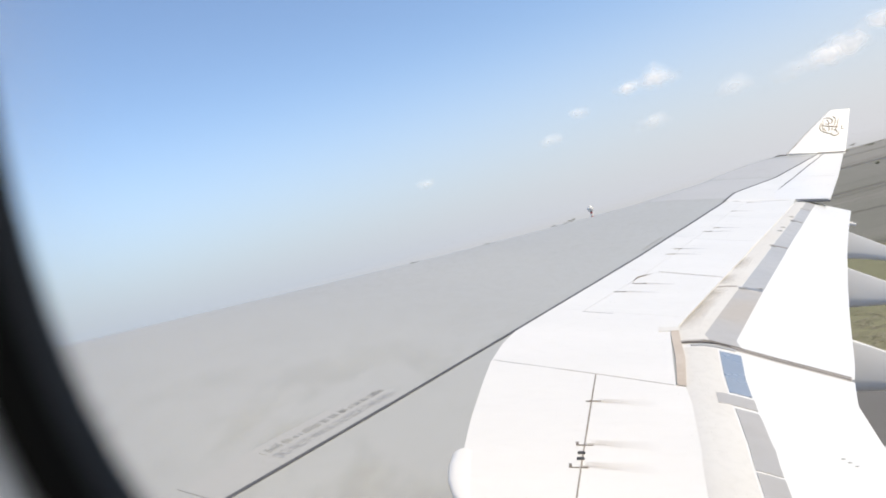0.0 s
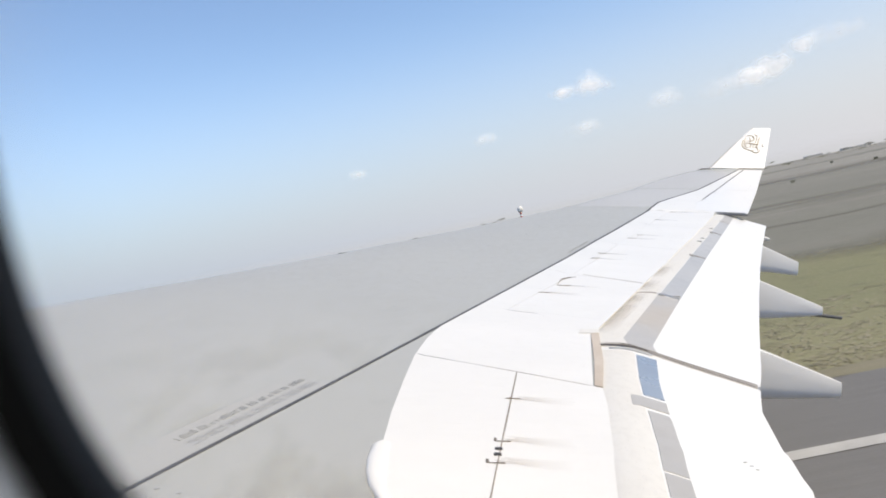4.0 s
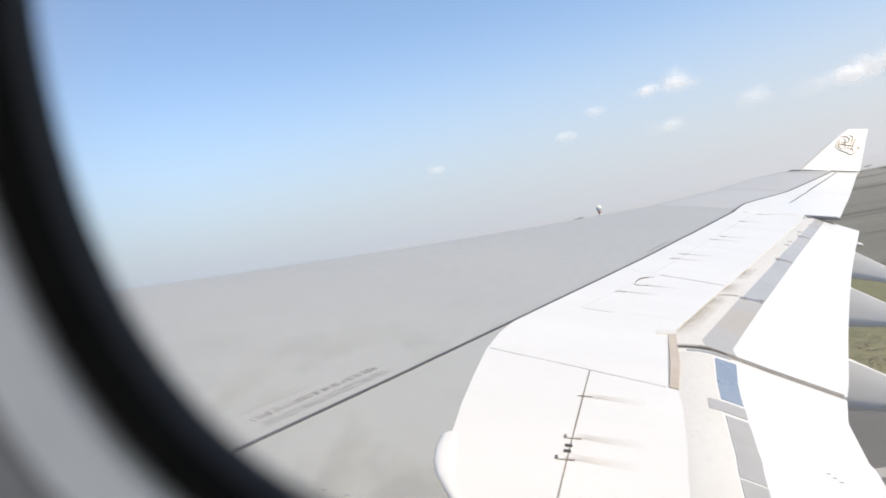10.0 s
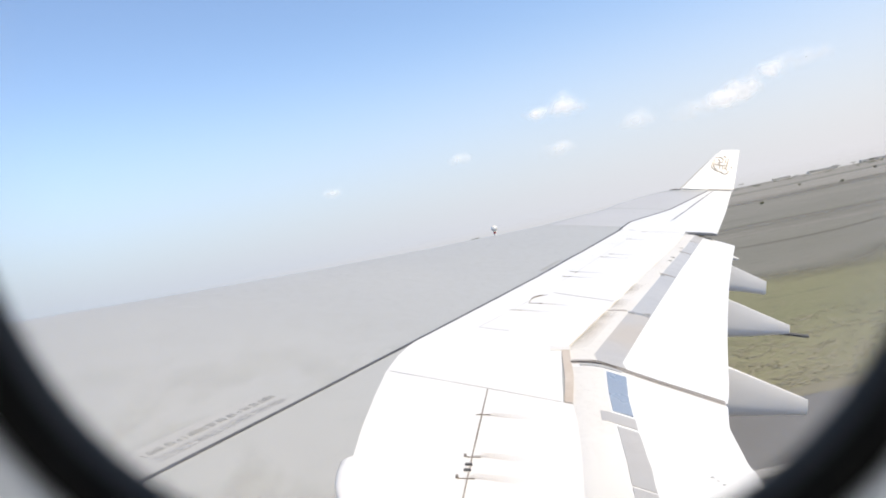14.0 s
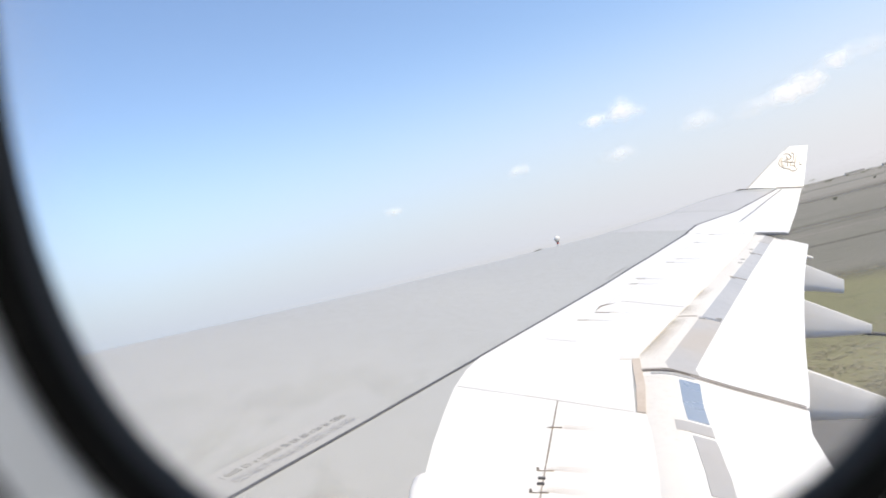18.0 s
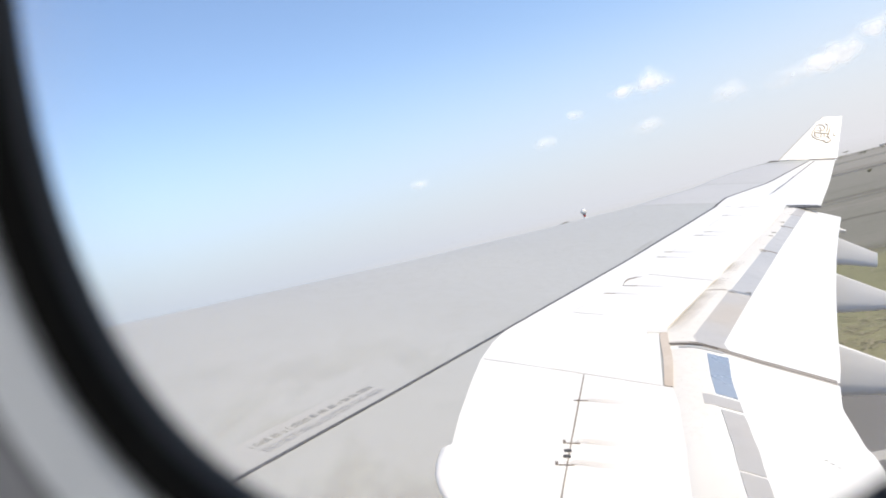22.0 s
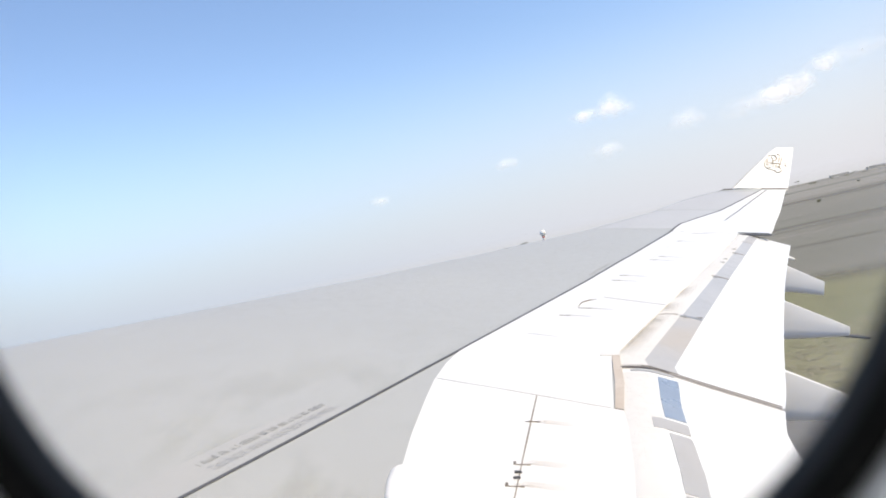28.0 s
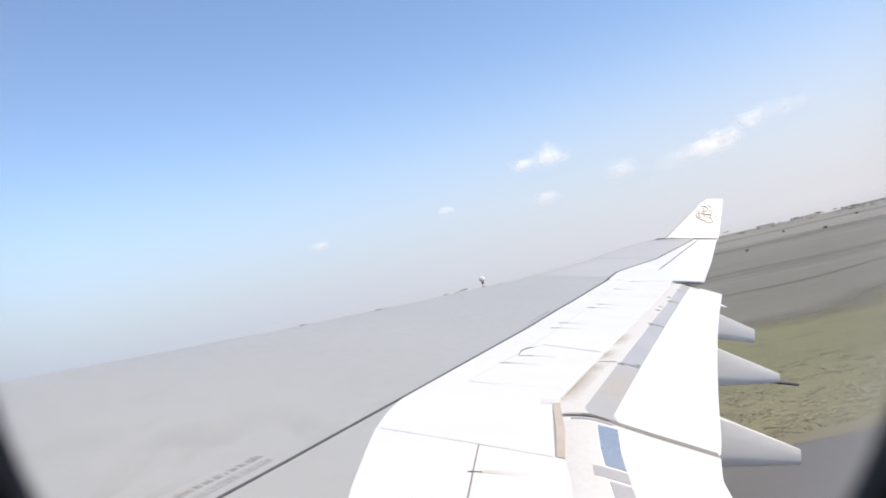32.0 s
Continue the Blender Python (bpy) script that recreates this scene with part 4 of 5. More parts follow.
ob.parent = wing
rng = random.Random(5)
s = 0.0
while s < (b - a).length + 0.02:
    w = rng.uniform(0.005, 0.010)
    p, q = a + way * s + up2 * 0.112, a + way * (s + w) + up2 * 0.112
    part("lettering_bar", loft([tuple(p + up2 * rng.uniform(0.035, 0.062)), tuple(q + up2 * rng.uniform(0.035, 0.062))], [tuple(p), tuple(q)], nv=1, nu=1, lift=0.0075, thick=0.003), FAINT if s < 0.55 else BARS, wing)
    s += w + rng.choice((0.007, 0.008, 0.010, 0.010, 0.012, 0.032))
# a second, far notice along the seam
for k in range(12):
    y = 14.6 + 0.10 * k
    x = seam_x(y) - 0.07
    part("lettering_bar", loft([(x - 0.045, y), (x - 0.045, y + 0.055)], [(x, y), (x, y + 0.055)], nv=1, nu=1, lift=0.005, thick=0.003), FAINT, wing)
# small stencils on the flap
for k in range(3):
    y = 7.41 - 0.035 * k
    bm = bmesh.new()
    p = flap_point(shroud_x(y), y, inner_chord(y), 0.97 + 0.035 * k, lerp(0.97 + 0.035 * k, [q[0] for q in FLAP], [q[1] for q in FLAP]), 0.003)
    box(bm, p[0], y, p[2] - 0.003, p[0] + 0.024, y + 0.004, p[2] + 0.0015)
    part("lettering_bar", bm, BARS, inner_flap)

# ---- cabin: window, wall and fuselage ----
WX, WZ, WA, WB, WN = 9.283, 1.855, 0.1246, 0.1977, 2.72
N = 96


def oval(off, y):
    pts = []
    for k in range(N):
        t = 2 * math.pi * k / N
        c, s = math.cos(t), math.sin(t)
        x = math.copysign(abs(c) ** (2 / WN), c) * (WA + off)
        z = math.copysign(abs(s) ** (2 / WN), s) * (WB + off)
        pts.append((WX + x, y, WZ + z))
    return pts


def rect(hx, hz, y=None):
    pts = []
    for k in range(N):
        t = 2 * math.pi * k / N
        c, s = math.cos(t), math.sin(t)
        m = max(abs(c), abs(s))
        z = WZ + hz * s / m
        pts.append((WX + hx * c / m, y if y is not None else math.sqrt(2.82 ** 2 - (z - 1.55) ** 2), z))
    return pts


window = thing("window_1", "oval airliner cabin window with a black seal and light grey surround", "window", kind="structure", m=AIR)
bm = bmesh.new()
grid(bm, [oval(0.0022, 2.7235), oval(0.0022, 2.7135), oval(0.0038, 2.7100), oval(0.0060, 2.7070), oval(0.0070, 2.7062), oval(0.0078, 2.7085), oval(0.0083, 2.728), oval(0.05, 2.748)], close_u=True, close_v=True)
seal = part("window_seal", bm, RUBBER, window, "black rubber window seal", smooth=True)
bm = bmesh.new()
grid(bm, [oval(0.06, 2.756), oval(0.014, 2.732), oval(0.0, 2.722), oval(0.0004, 2.7185), oval(0.0012, 2.7150), oval(0.0020, 2.7140), oval(0.0021, 2.7240), oval(0.05, 2.7490), oval(0.066, 2.757)], close_u=True, close_v=True)
part("seal_lip", bm, CHARCOAL, seal, "charcoal inner lip of the seal", smooth=True)
bm = bmesh.new()
grid(bm, [oval(0.0088, 2.728), oval(0.0081, 2.7085), oval(0.0090, 2.7045), oval(0.0115, 2.7030), oval(0.0165, 2.7016), oval(0.0198, 2.7014), oval(0.0206, 2.7034), oval(0.0206, 2.728)], close_u=True, close_v=True)
surround = part("window_surround", bm, TRIM, window, "light grey moulded plastic surround", smooth=True)
bm = bmesh.new()
grid(bm, [oval(0.0208, 2.728), oval(0.0208, 2.7022), oval(0.0216, 2.7006), oval(0.025, 2.6996), oval(0.030, 2.6975), oval(0.034, 2.6945), oval(0.0385, 2.6925), oval(0.0385, 2.728)], close_u=True, close_v=True)
part("outer_surround", bm, OUTER_TRIM, window, "mauve-grey outer moulding, its weaker light put into a darker colour", smooth=True)
bm = bmesh.new()
grid(bm, [oval(0.055, 2.752), oval(-0.03, 2.752), oval(-0.1, 2.752)], close_v=True)
bm.faces.new([v for v in bm.verts][2 * N:3 * N])
pane = part("pane", bm, PANE, window, "clear acrylic pane")
pane.visible_shadow = False
bm = bmesh.new()
uvl = bm.loops.layers.uv.new("UVMap")
steps = (-0.012, 0.0, 0.01, 0.02, 0.03, 0.045)
rings = [[bm.verts.new(p) for p in oval(o, 2.7505)] for o in steps]
for i in range(len(steps) - 1):
    for k in range(N):
        f = bm.faces.new((rings[i][k], rings[i][(k + 1) % N], rings[i + 1][(k + 1) % N], rings[i + 1][k]))
        for lp, q in zip(f.loops, (i, i, i + 1, i + 1)):
            lp[uvl].uv = ((steps[q] - steps[0]) / (steps[-1] - steps[0]), 0.5)
frost = bpy.data.materials.new("scuffed_acrylic_edge")
frost.use_nodes = True
nt = frost.node_tree
nt.nodes.remove(nt.nodes["Principled BSDF"])
uvn, sep, pw, fa = nt.nodes.new("ShaderNodeUVMap"), nt.nodes.new("ShaderNodeSeparateXYZ"), nt.nodes.new("ShaderNodeMath"), nt.nodes.new("ShaderNodeMath")
pw.operation, pw.inputs[1].default_value = "POWER", 1.6
fa.operation, fa.inputs[1].default_value = "MULTIPLY", 0.55
clear, milk, mixer = nt.nodes.new("ShaderNodeBsdfTransparent"), nt.nodes.new("ShaderNodeBsdfTranslucent"), nt.nodes.new("ShaderNodeMixShader")
milk.inputs[0].default_value = (0.97, 0.91, 0.83, 1)
for a, b in ((uvn.outputs[0], sep.inputs[0]), (sep.outputs[0], pw.inputs[0]), (pw.outputs[0], fa.inputs[0]), (fa.outputs[0], mixer.inputs[0]), (clear.outputs[0], mixer.inputs[1]),
             (milk.outputs[0], mixer.inputs[2]), (mixer.outputs[0], nt.nodes["Material Output"].inputs[0])):
    nt.links.new(a, b)
me = bpy.data.meshes.new("pane_edge")
bm.to_mesh(me)
bm.free()
me.materials.append(frost)
edge_ob = tagged(new("pane_edge", me), "scuffed milky rim of the pane")
edge_ob.parent, edge_ob.visible_shadow = window, False

bm = bmesh.new()
grid(bm, [oval(0.039, 2.715), oval(0.039, 2.702), oval(0.041, 2.699), oval(0.05, 2.698), oval(0.10, 2.69), rect(0.6, 0.6, 2.64)], close_v=True)
wall = tagged(new("wall_cabin", finish("wall_cabin", bm, WALL, True)), "grey moulded cabin side wall around the window", "wall", kind="structure")
wall.modifiers.new("thickness", "SOLIDIFY").thickness = 0.004
wall.matrix_world = AIR

bm = bmesh.new()
grid(bm, [oval(0.067, 2.758), oval(0.075, 2.80), rect(0.6, 0.6)], close_v=True)
zs = [WZ - 0.6, WZ + 0.6]
angs = [math.atan2(z - 1.55, math.sqrt(2.82 ** 2 - (z - 1.55) ** 2)) for z in zs]
ring = sorted(angs + [angs[0] + (angs[1] - angs[0]) * k / 6 for k in range(1, 6)] + [angs[1] + (2 * math.pi - (angs[1] - angs[0])) * k / 40 for k in range(1, 40)])
xs = sorted([-12.0, -2.0, WX - 0.6, WX + 0.6, 20.0, 32.0] + [4.2 + 0.53 * k for k in range(8)] + [4.5 + 0.53 * k for k in range(8)] + [10.4 + 0.53 * k for k in range(8)] + [10.7 + 0.53 * k for k in range(8)])
vs = [[bm.verts.new((x, 2.82 * math.cos(t), 1.55 + 2.82 * math.sin(t))) for t in ring] for x in xs]
for i in range(len(xs) - 1):
    for j in range(len(ring)):
        wide = xs[i + 1] - xs[i]
        if 0.28 < wide < 0.31 and math.cos(ring[j]) < -0.98 and math.sin(ring[j]) > -0.05:
            continue          # windows along the port side
        if abs(xs[i] - WX + 0.6) < 1e-6 and angs[0] - 1e-6 <= ring[j] < angs[1] - 1e-6:
            continue
        k = (j + 1) % len(ring)
        bm.faces.new((vs[i][j], vs[i][k], vs[i + 1][k], vs[i + 1][j]))
bm.faces.new(vs[0])
bm.faces.new(vs[-1][::-1])
bmesh.ops.remove_doubles(bm, verts=bm.verts, dist=0.001)
hull = tagged(new("fuselage_wall", finish("fuselage_wall", bm, SKIN)), "white painted fuselage shell that carries the window", "fuselage", kind="structure")
hull.matrix_world = AIR
port = new("port_window_light", bpy.data.lights.new("port_window_light", "AREA"))
port.data.shape, port.data.size, port.data.size_y = "RECTANGLE", 9.0, 0.4
port.data.energy, port.data.color = 92.0, (0.80, 0.90, 1.0)
port.matrix_world = AIR @ look((9.3, -2.72, 1.85), (9.3, 2.5, 1.85))

# ---- ground ----
def sheet(name, x0, y0, x1, y1, z, mat, label, category, nx=2, ny=2, kind="structure"):
    bm = bmesh.new()
    grid(bm, [[(x0 + (x1 - x0) * i / nx, y0 + (y1 - y0) * j / ny, z) for j in range(ny + 1)] for i in range(nx + 1)])
    return tagged(new(name, finish(name, bm, mat)), label, category, kind=kind)


sheet("ground", -4900, -4900, 4900, 4900, 0.0, GRASS, "flat dry yellow-green airfield grassland", "ground", 40, 40)
sheet("runway", -3000, -30, 3000, 22.2, 0.02, ASPHALT, "worn grey asphalt runway beside the grass", "runway", 60, 4)
sheet("runway_line", -3000, 16.6, 3000, 17.15, 0.035, PAINT, "worn white edge line on the runway", "road marking", 60, 1)


def winding(name, x0, x1, y_of, half, z, mat, label, category, n=160, seed=3):
    """A strip of uneven width laid along the ground."""
    rng = random.Random(seed)
    bm = bmesh.new()
    rows = []
    for i in range(n + 1):
        x = x0 + (x1 - x0) * i / n
        y, h = y_of(x), half * rng.uniform(0.75, 1.2)
        rows.append([(x, y - h, z), (x, y, z + 0.01), (x, y + h * rng.uniform(0.9, 1.1), z)])
    grid(bm, rows)
    return tagged(new(name, finish(name, bm, mat)), label, category, kind="structure")


DITCH = material("dark_ditch_soil", (0.095, 0.085, 0.065), 0.95, second=(0.15, 0.14, 0.095), scale=0.3, amount=0.9, stretch=(0.3, 1, 1))
EDGE = material("sandy_verge", (0.27, 0.245, 0.175), 0.95, second=(0.19, 0.175, 0.115), scale=0.5, amount=0.9, stretch=(0.3, 1, 1))
winding("verge", -300, 500, lambda x: 22.7, 0.55, 0.022, EDGE, "sandy verge between runway and grass", "verge", 400, 5)


def field(y_near, y_far, mat, label, seed, x0=-700, x1=3000, n=150):
    """A wide plot with uneven edges between two lines across the land."""
    rng = random.Random(seed)
    bm = bmesh.new()
    uvl = bm.loops.layers.uv.new("UVMap")
    rows = []
    for i in range(n + 1):
        x = x0 + (x1 - x0) * i / n
        a, b = y_near(x) + rng.uniform(-0.5, 0.5), y_far(x) + rng.uniform(-1, 1)
        w = min(0.6 * a, 0.8 * (b - a))         # width over which the plot thins out
        rows.append([(x, y, 0.010 + 0.0015 * (seed - 11)) for y in (a, a + w * 0.25, a + w * 0.5, a + w, b)])
    vs = grid(bm, rows)
    place = {v: (0.0, 0.2, 0.4, 0.8, 0.8)[k] for r in vs for k, v in enumerate(r)}
    for f in bm.faces:
        for lp in f.loops:
            lp[uvl].uv = (0.5, place[lp.vert])
    grid_mesh = finish("field", bm, mat)
    return tagged(new("field", grid_mesh), label, "field", kind="structure")


def sway(x, wide, reach):   # slow uneven waver of an unfenced edge
    return wide * (math.sin(x / reach) + 0.6 * math.sin(x / reach * 2.3 + 1.0) + 0.4 * math.sin(x / reach * 5.1 + 2.0))


def edge_1(x):
    return 40 + 0.05 * x + sway(x, 2.6, 14.0)


def edge_2(x):
    return 88 + 0.06 * x + sway(x, 4.5, 33.0)


def edge_3(x):
    return 214 + 0.04 * x + sway(x, 11.0, 70.0)


def edge_4(x):
    return 470 + 0.05 * x + sway(x, 30.0, 160.0)


def edge_5(x):
    return 1500 + 0.1 * x + sway(x, 90.0, 420.0)


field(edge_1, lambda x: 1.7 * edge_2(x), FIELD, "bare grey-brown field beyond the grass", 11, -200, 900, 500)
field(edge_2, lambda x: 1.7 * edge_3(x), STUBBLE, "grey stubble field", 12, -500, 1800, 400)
# the farther plots carry haze in their paler colours
field(edge_3, lambda x: 1.7 * edge_4(x), HAZED, "field beyond the stubble, haze put into its paler colour", 13)
field(edge_4, lambda x: 1.7 * edge_5(x), HAZED, "field beyond the stubble, haze put into its paler colour", 14)
field(edge_5, lambda x: 4300, FAR_HAZED, "field towards the horizon, palest for painted haze", 15)
winding("ditch", -200, 900, lambda x: 74 + 0.12 * x + sway(x, 4.0, 21.0), 0.35, 0.034, DITCH, "dark drainage ditch across the fields", "ditch", 420, 6)
winding("track", -500, 1800, lambda x: edge_2(x) + 4 + sway(x, 1.0, 11.0), 0.6, 0.034, DIRT, "pale dirt track between the fields", "dirt track", 400)
winding("ditch", -700, 3000, lambda x: 300 + 0.03 * x + sway(x, 16.0, 96.0), 2.0, 0.034, DITCH, "dark drainage ditch across the fields", "ditch", 300, 17)

# tussocks of dry grass behind the verge
rng = random.Random(14)
verts, faces = [], []
while len(faces) < 9000:
    y = 23.4 + 34 * rng.random() ** 1.5
    x = y * rng.uniform(0.05, 0.95)
    if rng.random() < 0.35 + 0.65 * (math.sin(x / 7.0 + 3 * math.sin(y / 9.0)) > 0.1):
        h = rng.uniform(0.015, 0.04)
        for k in range(4):
            a, reach = rng.uniform(0, 6.28), rng.uniform(0.12, 0.38)
            px, py = x + rng.gauss(0, 0.16), y + rng.gauss(0, 0.10)
            wx, wy = math.cos(a) * 0.06, math.sin(a) * 0.06
            n = len(verts)
            verts += [(px - wx, py - wy, 0.0), (px + wx, py + wy, 0.0), (px - math.sin(a) * reach, py + math.cos(a) * reach, h)]
            faces.append((n, n + 1, n + 2))
me = bpy.data.meshes.new("grass")
me.from_pydata(verts, [], faces)
me.materials.append(TUFT)
tagged(new("grass", me), "rough tussocks of dry olive grass", "grass", kind="stuff")

# glowing ring added far out, painting pale haze along the horizon
haze_ring = bpy.data.materials.new("horizon_haze_glow")
haze_ring.use_nodes = True
nt = haze_ring.node_tree
nt.nodes.remove(nt.nodes["Principled BSDF"])
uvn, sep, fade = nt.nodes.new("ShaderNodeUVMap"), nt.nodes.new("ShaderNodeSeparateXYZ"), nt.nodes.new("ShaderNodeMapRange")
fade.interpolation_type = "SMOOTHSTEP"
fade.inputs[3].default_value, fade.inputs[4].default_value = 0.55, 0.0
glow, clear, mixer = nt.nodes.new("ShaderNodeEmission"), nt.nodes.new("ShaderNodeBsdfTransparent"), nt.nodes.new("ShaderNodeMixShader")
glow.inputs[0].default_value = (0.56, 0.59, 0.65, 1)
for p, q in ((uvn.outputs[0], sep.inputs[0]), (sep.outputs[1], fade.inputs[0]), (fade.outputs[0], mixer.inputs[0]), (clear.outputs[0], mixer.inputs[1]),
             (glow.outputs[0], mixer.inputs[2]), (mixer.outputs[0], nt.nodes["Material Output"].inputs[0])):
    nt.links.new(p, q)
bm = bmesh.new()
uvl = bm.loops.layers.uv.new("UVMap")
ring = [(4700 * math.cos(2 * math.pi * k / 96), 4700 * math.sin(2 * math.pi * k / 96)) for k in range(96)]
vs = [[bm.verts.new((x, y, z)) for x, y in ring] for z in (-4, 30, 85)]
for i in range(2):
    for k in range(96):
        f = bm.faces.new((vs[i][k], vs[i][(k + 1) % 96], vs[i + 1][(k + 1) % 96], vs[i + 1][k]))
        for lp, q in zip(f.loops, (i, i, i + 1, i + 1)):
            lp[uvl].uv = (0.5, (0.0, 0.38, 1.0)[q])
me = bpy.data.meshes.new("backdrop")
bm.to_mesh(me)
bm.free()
me.materials.append(haze_ring)
far_ob = tagged(new("backdrop", me), "added glowing ring that paints pale haze along the horizon", "backdrop", kind="structure")
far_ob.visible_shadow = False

# ---- trees, bushes, tower, buildings ----
def acacia(seed, h, wide):
    rng = random.Random(seed)
    t = thing("acacia_tree", "flat-topped acacia tree standing on the far grassland", "tree", group="trees along the horizon")
    bm = bmesh.new()
    fork = h * 0.45
    tube(bm, [(0, 0, -0.2), (0.1, 0.05, fork * 0.5), (0.05, 0, fork)], [0.32, 0.24, 0.2], 7)
    tips = []
    for k in range(7):
        a = k * 0.9 + rng.uniform(-0.2, 0.2)
        r = wide * rng.uniform(0.35, 0.8)
        tip = (math.cos(a) * r, math.sin(a) * r, h * rng.uniform(0.78, 0.9))
        tube(bm, [(0.05, 0, fork * 0.95), (tip[0] * 0.5, tip[1] * 0.5, fork + (tip[2] - fork) * 0.65), tip], [0.13, 0.09, 0.04], 5)
        tips.append(tip)
    part("trunk", bm, BARK, t)
    bm = bmesh.new()
    for _ in range(420):
        c = rng.choice(tips)
        r = wide * 0.42
        p = Vector((c[0] + rng.gauss(0, r * 0.55), c[1] + rng.gauss(0, r * 0.55), c[2] + abs(rng.gauss(0, h * 0.07))))
        s = rng.uniform(0.25, 0.6)
        u = Vector((rng.gauss(0, 1), rng.gauss(0, 1), rng.gauss(0, 0.5))).normalized()
        w = u.orthogonal().normalized()
        vs = [bm.verts.new(p + u * s), bm.verts.new(p + w * s * 0.7), bm.verts.new(p - u * s), bm.verts.new(p - w * s * 0.7)]
        bm.faces.new(vs)
    part("crown", bm, LEAF, t, "flat olive-green crown")
    return t


kinds = [acacia(1, 9, 7), acacia(2, 7, 5), acacia(3, 11, 8), acacia(4, 6, 4)]
rng = random.Random(21)
spots = []
for i in range(86):
    az = rng.uniform(-34, 40) if i > 36 else rng.choice((-17, -12, -6, 0, 26, 31, 36)) + rng.gauss(0, 2.0)
    d = rng.uniform(1500, 2700)
    spots.append((d * math.sin(radians(az)), d * math.cos(radians(az)), rng.uniform(0.6, 1.15), rng.uniform(0, 360)))
for i, (x, y, s, a) in enumerate(spots):
    m = pose(x, y, 0, 0, 0, a) @ Matrix.Scale(s, 4)
    if i < 4:
        kinds[i].matrix_world = m
    else:
        o = copy_thing(kinds[i % 4], pose(x, y, 0, 0, 0, a))
        o.scale = (s, s, s)

# far scrub along the horizon
verts, faces = [], []
for _ in range(800):
    az = radians(rng.uniform(-42, 48))
    d = rng.uniform(1300, 3200) if rng.random() < 0.992 else rng.uniform(350, 900)
    x, y, r = d * math.sin(az), d * math.cos(az), rng.uniform(0.6, 2.0) * (1.0 if d > 900 else 0.6)
    for k in range(9):
        c = Vector((x + rng.gauss(0, r), y + rng.gauss(0, r), rng.uniform(0.1, r)))
        u = Vector((rng.gauss(0, 1), rng.gauss(0, 1), rng.gauss(0, 0.6))).normalized() * r * 0.8
        w = u.orthogonal().normalized() * r * 0.6
        n = len(verts)
        verts += [c + u, c + w, c - u, c - w]
        faces.append((n, n + 1, n + 2, n + 3))
me = bpy.data.meshes.new("scrub")
me.from_pydata(verts, [], faces)
me.materials.append(LEAF)
tagged(new("scrub", me), "low dark scrub scattered along the horizon", "bushes", kind="stuff")


def radar_tower(x, y):
    t = thing("radar_tower", "red and white radar tower with a white dome on top", "radar tower", m=pose(x, y, 0))
    for k in range(5):
        bm = bmesh.new()
        tube(bm, [(0, 0, k * 2.4), (0, 0, k * 2.4 + 2.38)], [1.7 - 0.08 * k, 1.62 - 0.08 * k], 16)
        part("tower_section", bm, TOWERWHITE if k % 2 else RED, t, "white painted section" if k % 2 else "red painted section", smooth=False)
    bm = bmesh.new()
    tube(bm, [(0, 0, 12.0), (0, 0, 12.2), (0, 0, 12.25), (0, 0, 12.6)], [1.6, 2.6, 2.6, 2.4], 20)
    part("gallery", bm, STEEL, t)
    bm = bmesh.new()
    bmesh.ops.create_icosphere(bm, subdivisions=4, radius=3.4, matrix=Matrix.Translation((0, 0, 15.6)))
    part("radome", bm, TOWERWHITE, t, "white radar dome", smooth=True)
    return t


def shed(x, y, w, d, h, label, n=6, group="airport buildings"):
    t = thing("airport_building", label, "building", group=group, m=pose(x, y, 0))
    bm = bmesh.new()
    box(bm, -w / 2, -d / 2, 0, w / 2, d / 2, h)
    wall_ob = part("wall", bm, CREAM, t)
    bm = bmesh.new()
    vs = [(-w / 2 - 0.6, -d / 2 - 0.6, h), (w / 2 + 0.6, -d / 2 - 0.6, h), (w / 2 + 0.6, 0, h + d * 0.18), (-w / 2 - 0.6, 0, h + d * 0.18), (-w / 2 - 0.6, d / 2 + 0.6, h), (w / 2 + 0.6, d / 2 + 0.6, h)]
    v = [bm.verts.new(p) for p in vs]
    for f in ((0, 1, 2, 3), (3, 2, 5, 4), (0, 3, 4), (1, 5, 2), (0, 4, 5, 1)):
        bm.faces.new([v[i] for i in f])
    part("roof", bm, ROOF, t)
    for k in range(n):
        bm = bmesh.new()
        cx = -w / 2 + w * (k + 0.5) / n
        box(bm, cx - w / n * 0.32, -d / 2 - 0.08, h * 0.35, cx + w / n * 0.32, -d / 2 + 0.1, h * 0.75)
        part("window", bm, DARKGLASS, wall_ob)
    return t


def at_bearing(az, d):
    return d * math.sin(radians(az)), d * math.cos(radians(az))


radar_tower(*at_bearing(3.6, 900))
for az, d, w, h in ((3.9, 905, 9, 3.2), (5.0, 915, 12, 3.4), (7.5, 1500, 40, 6), (23.5, 2900, 60, 7), (26, 2700, 90, 7), (29.5, 2600, 130, 8), (33, 2500, 80, 7), (10.5, 1400, 24, 5), (13.5, 1600, 50, 6)):
    x, y = at_bearing(az, d)
    shed(x, y, w, 12, h, "low cream airport building with a grey roof", 7)

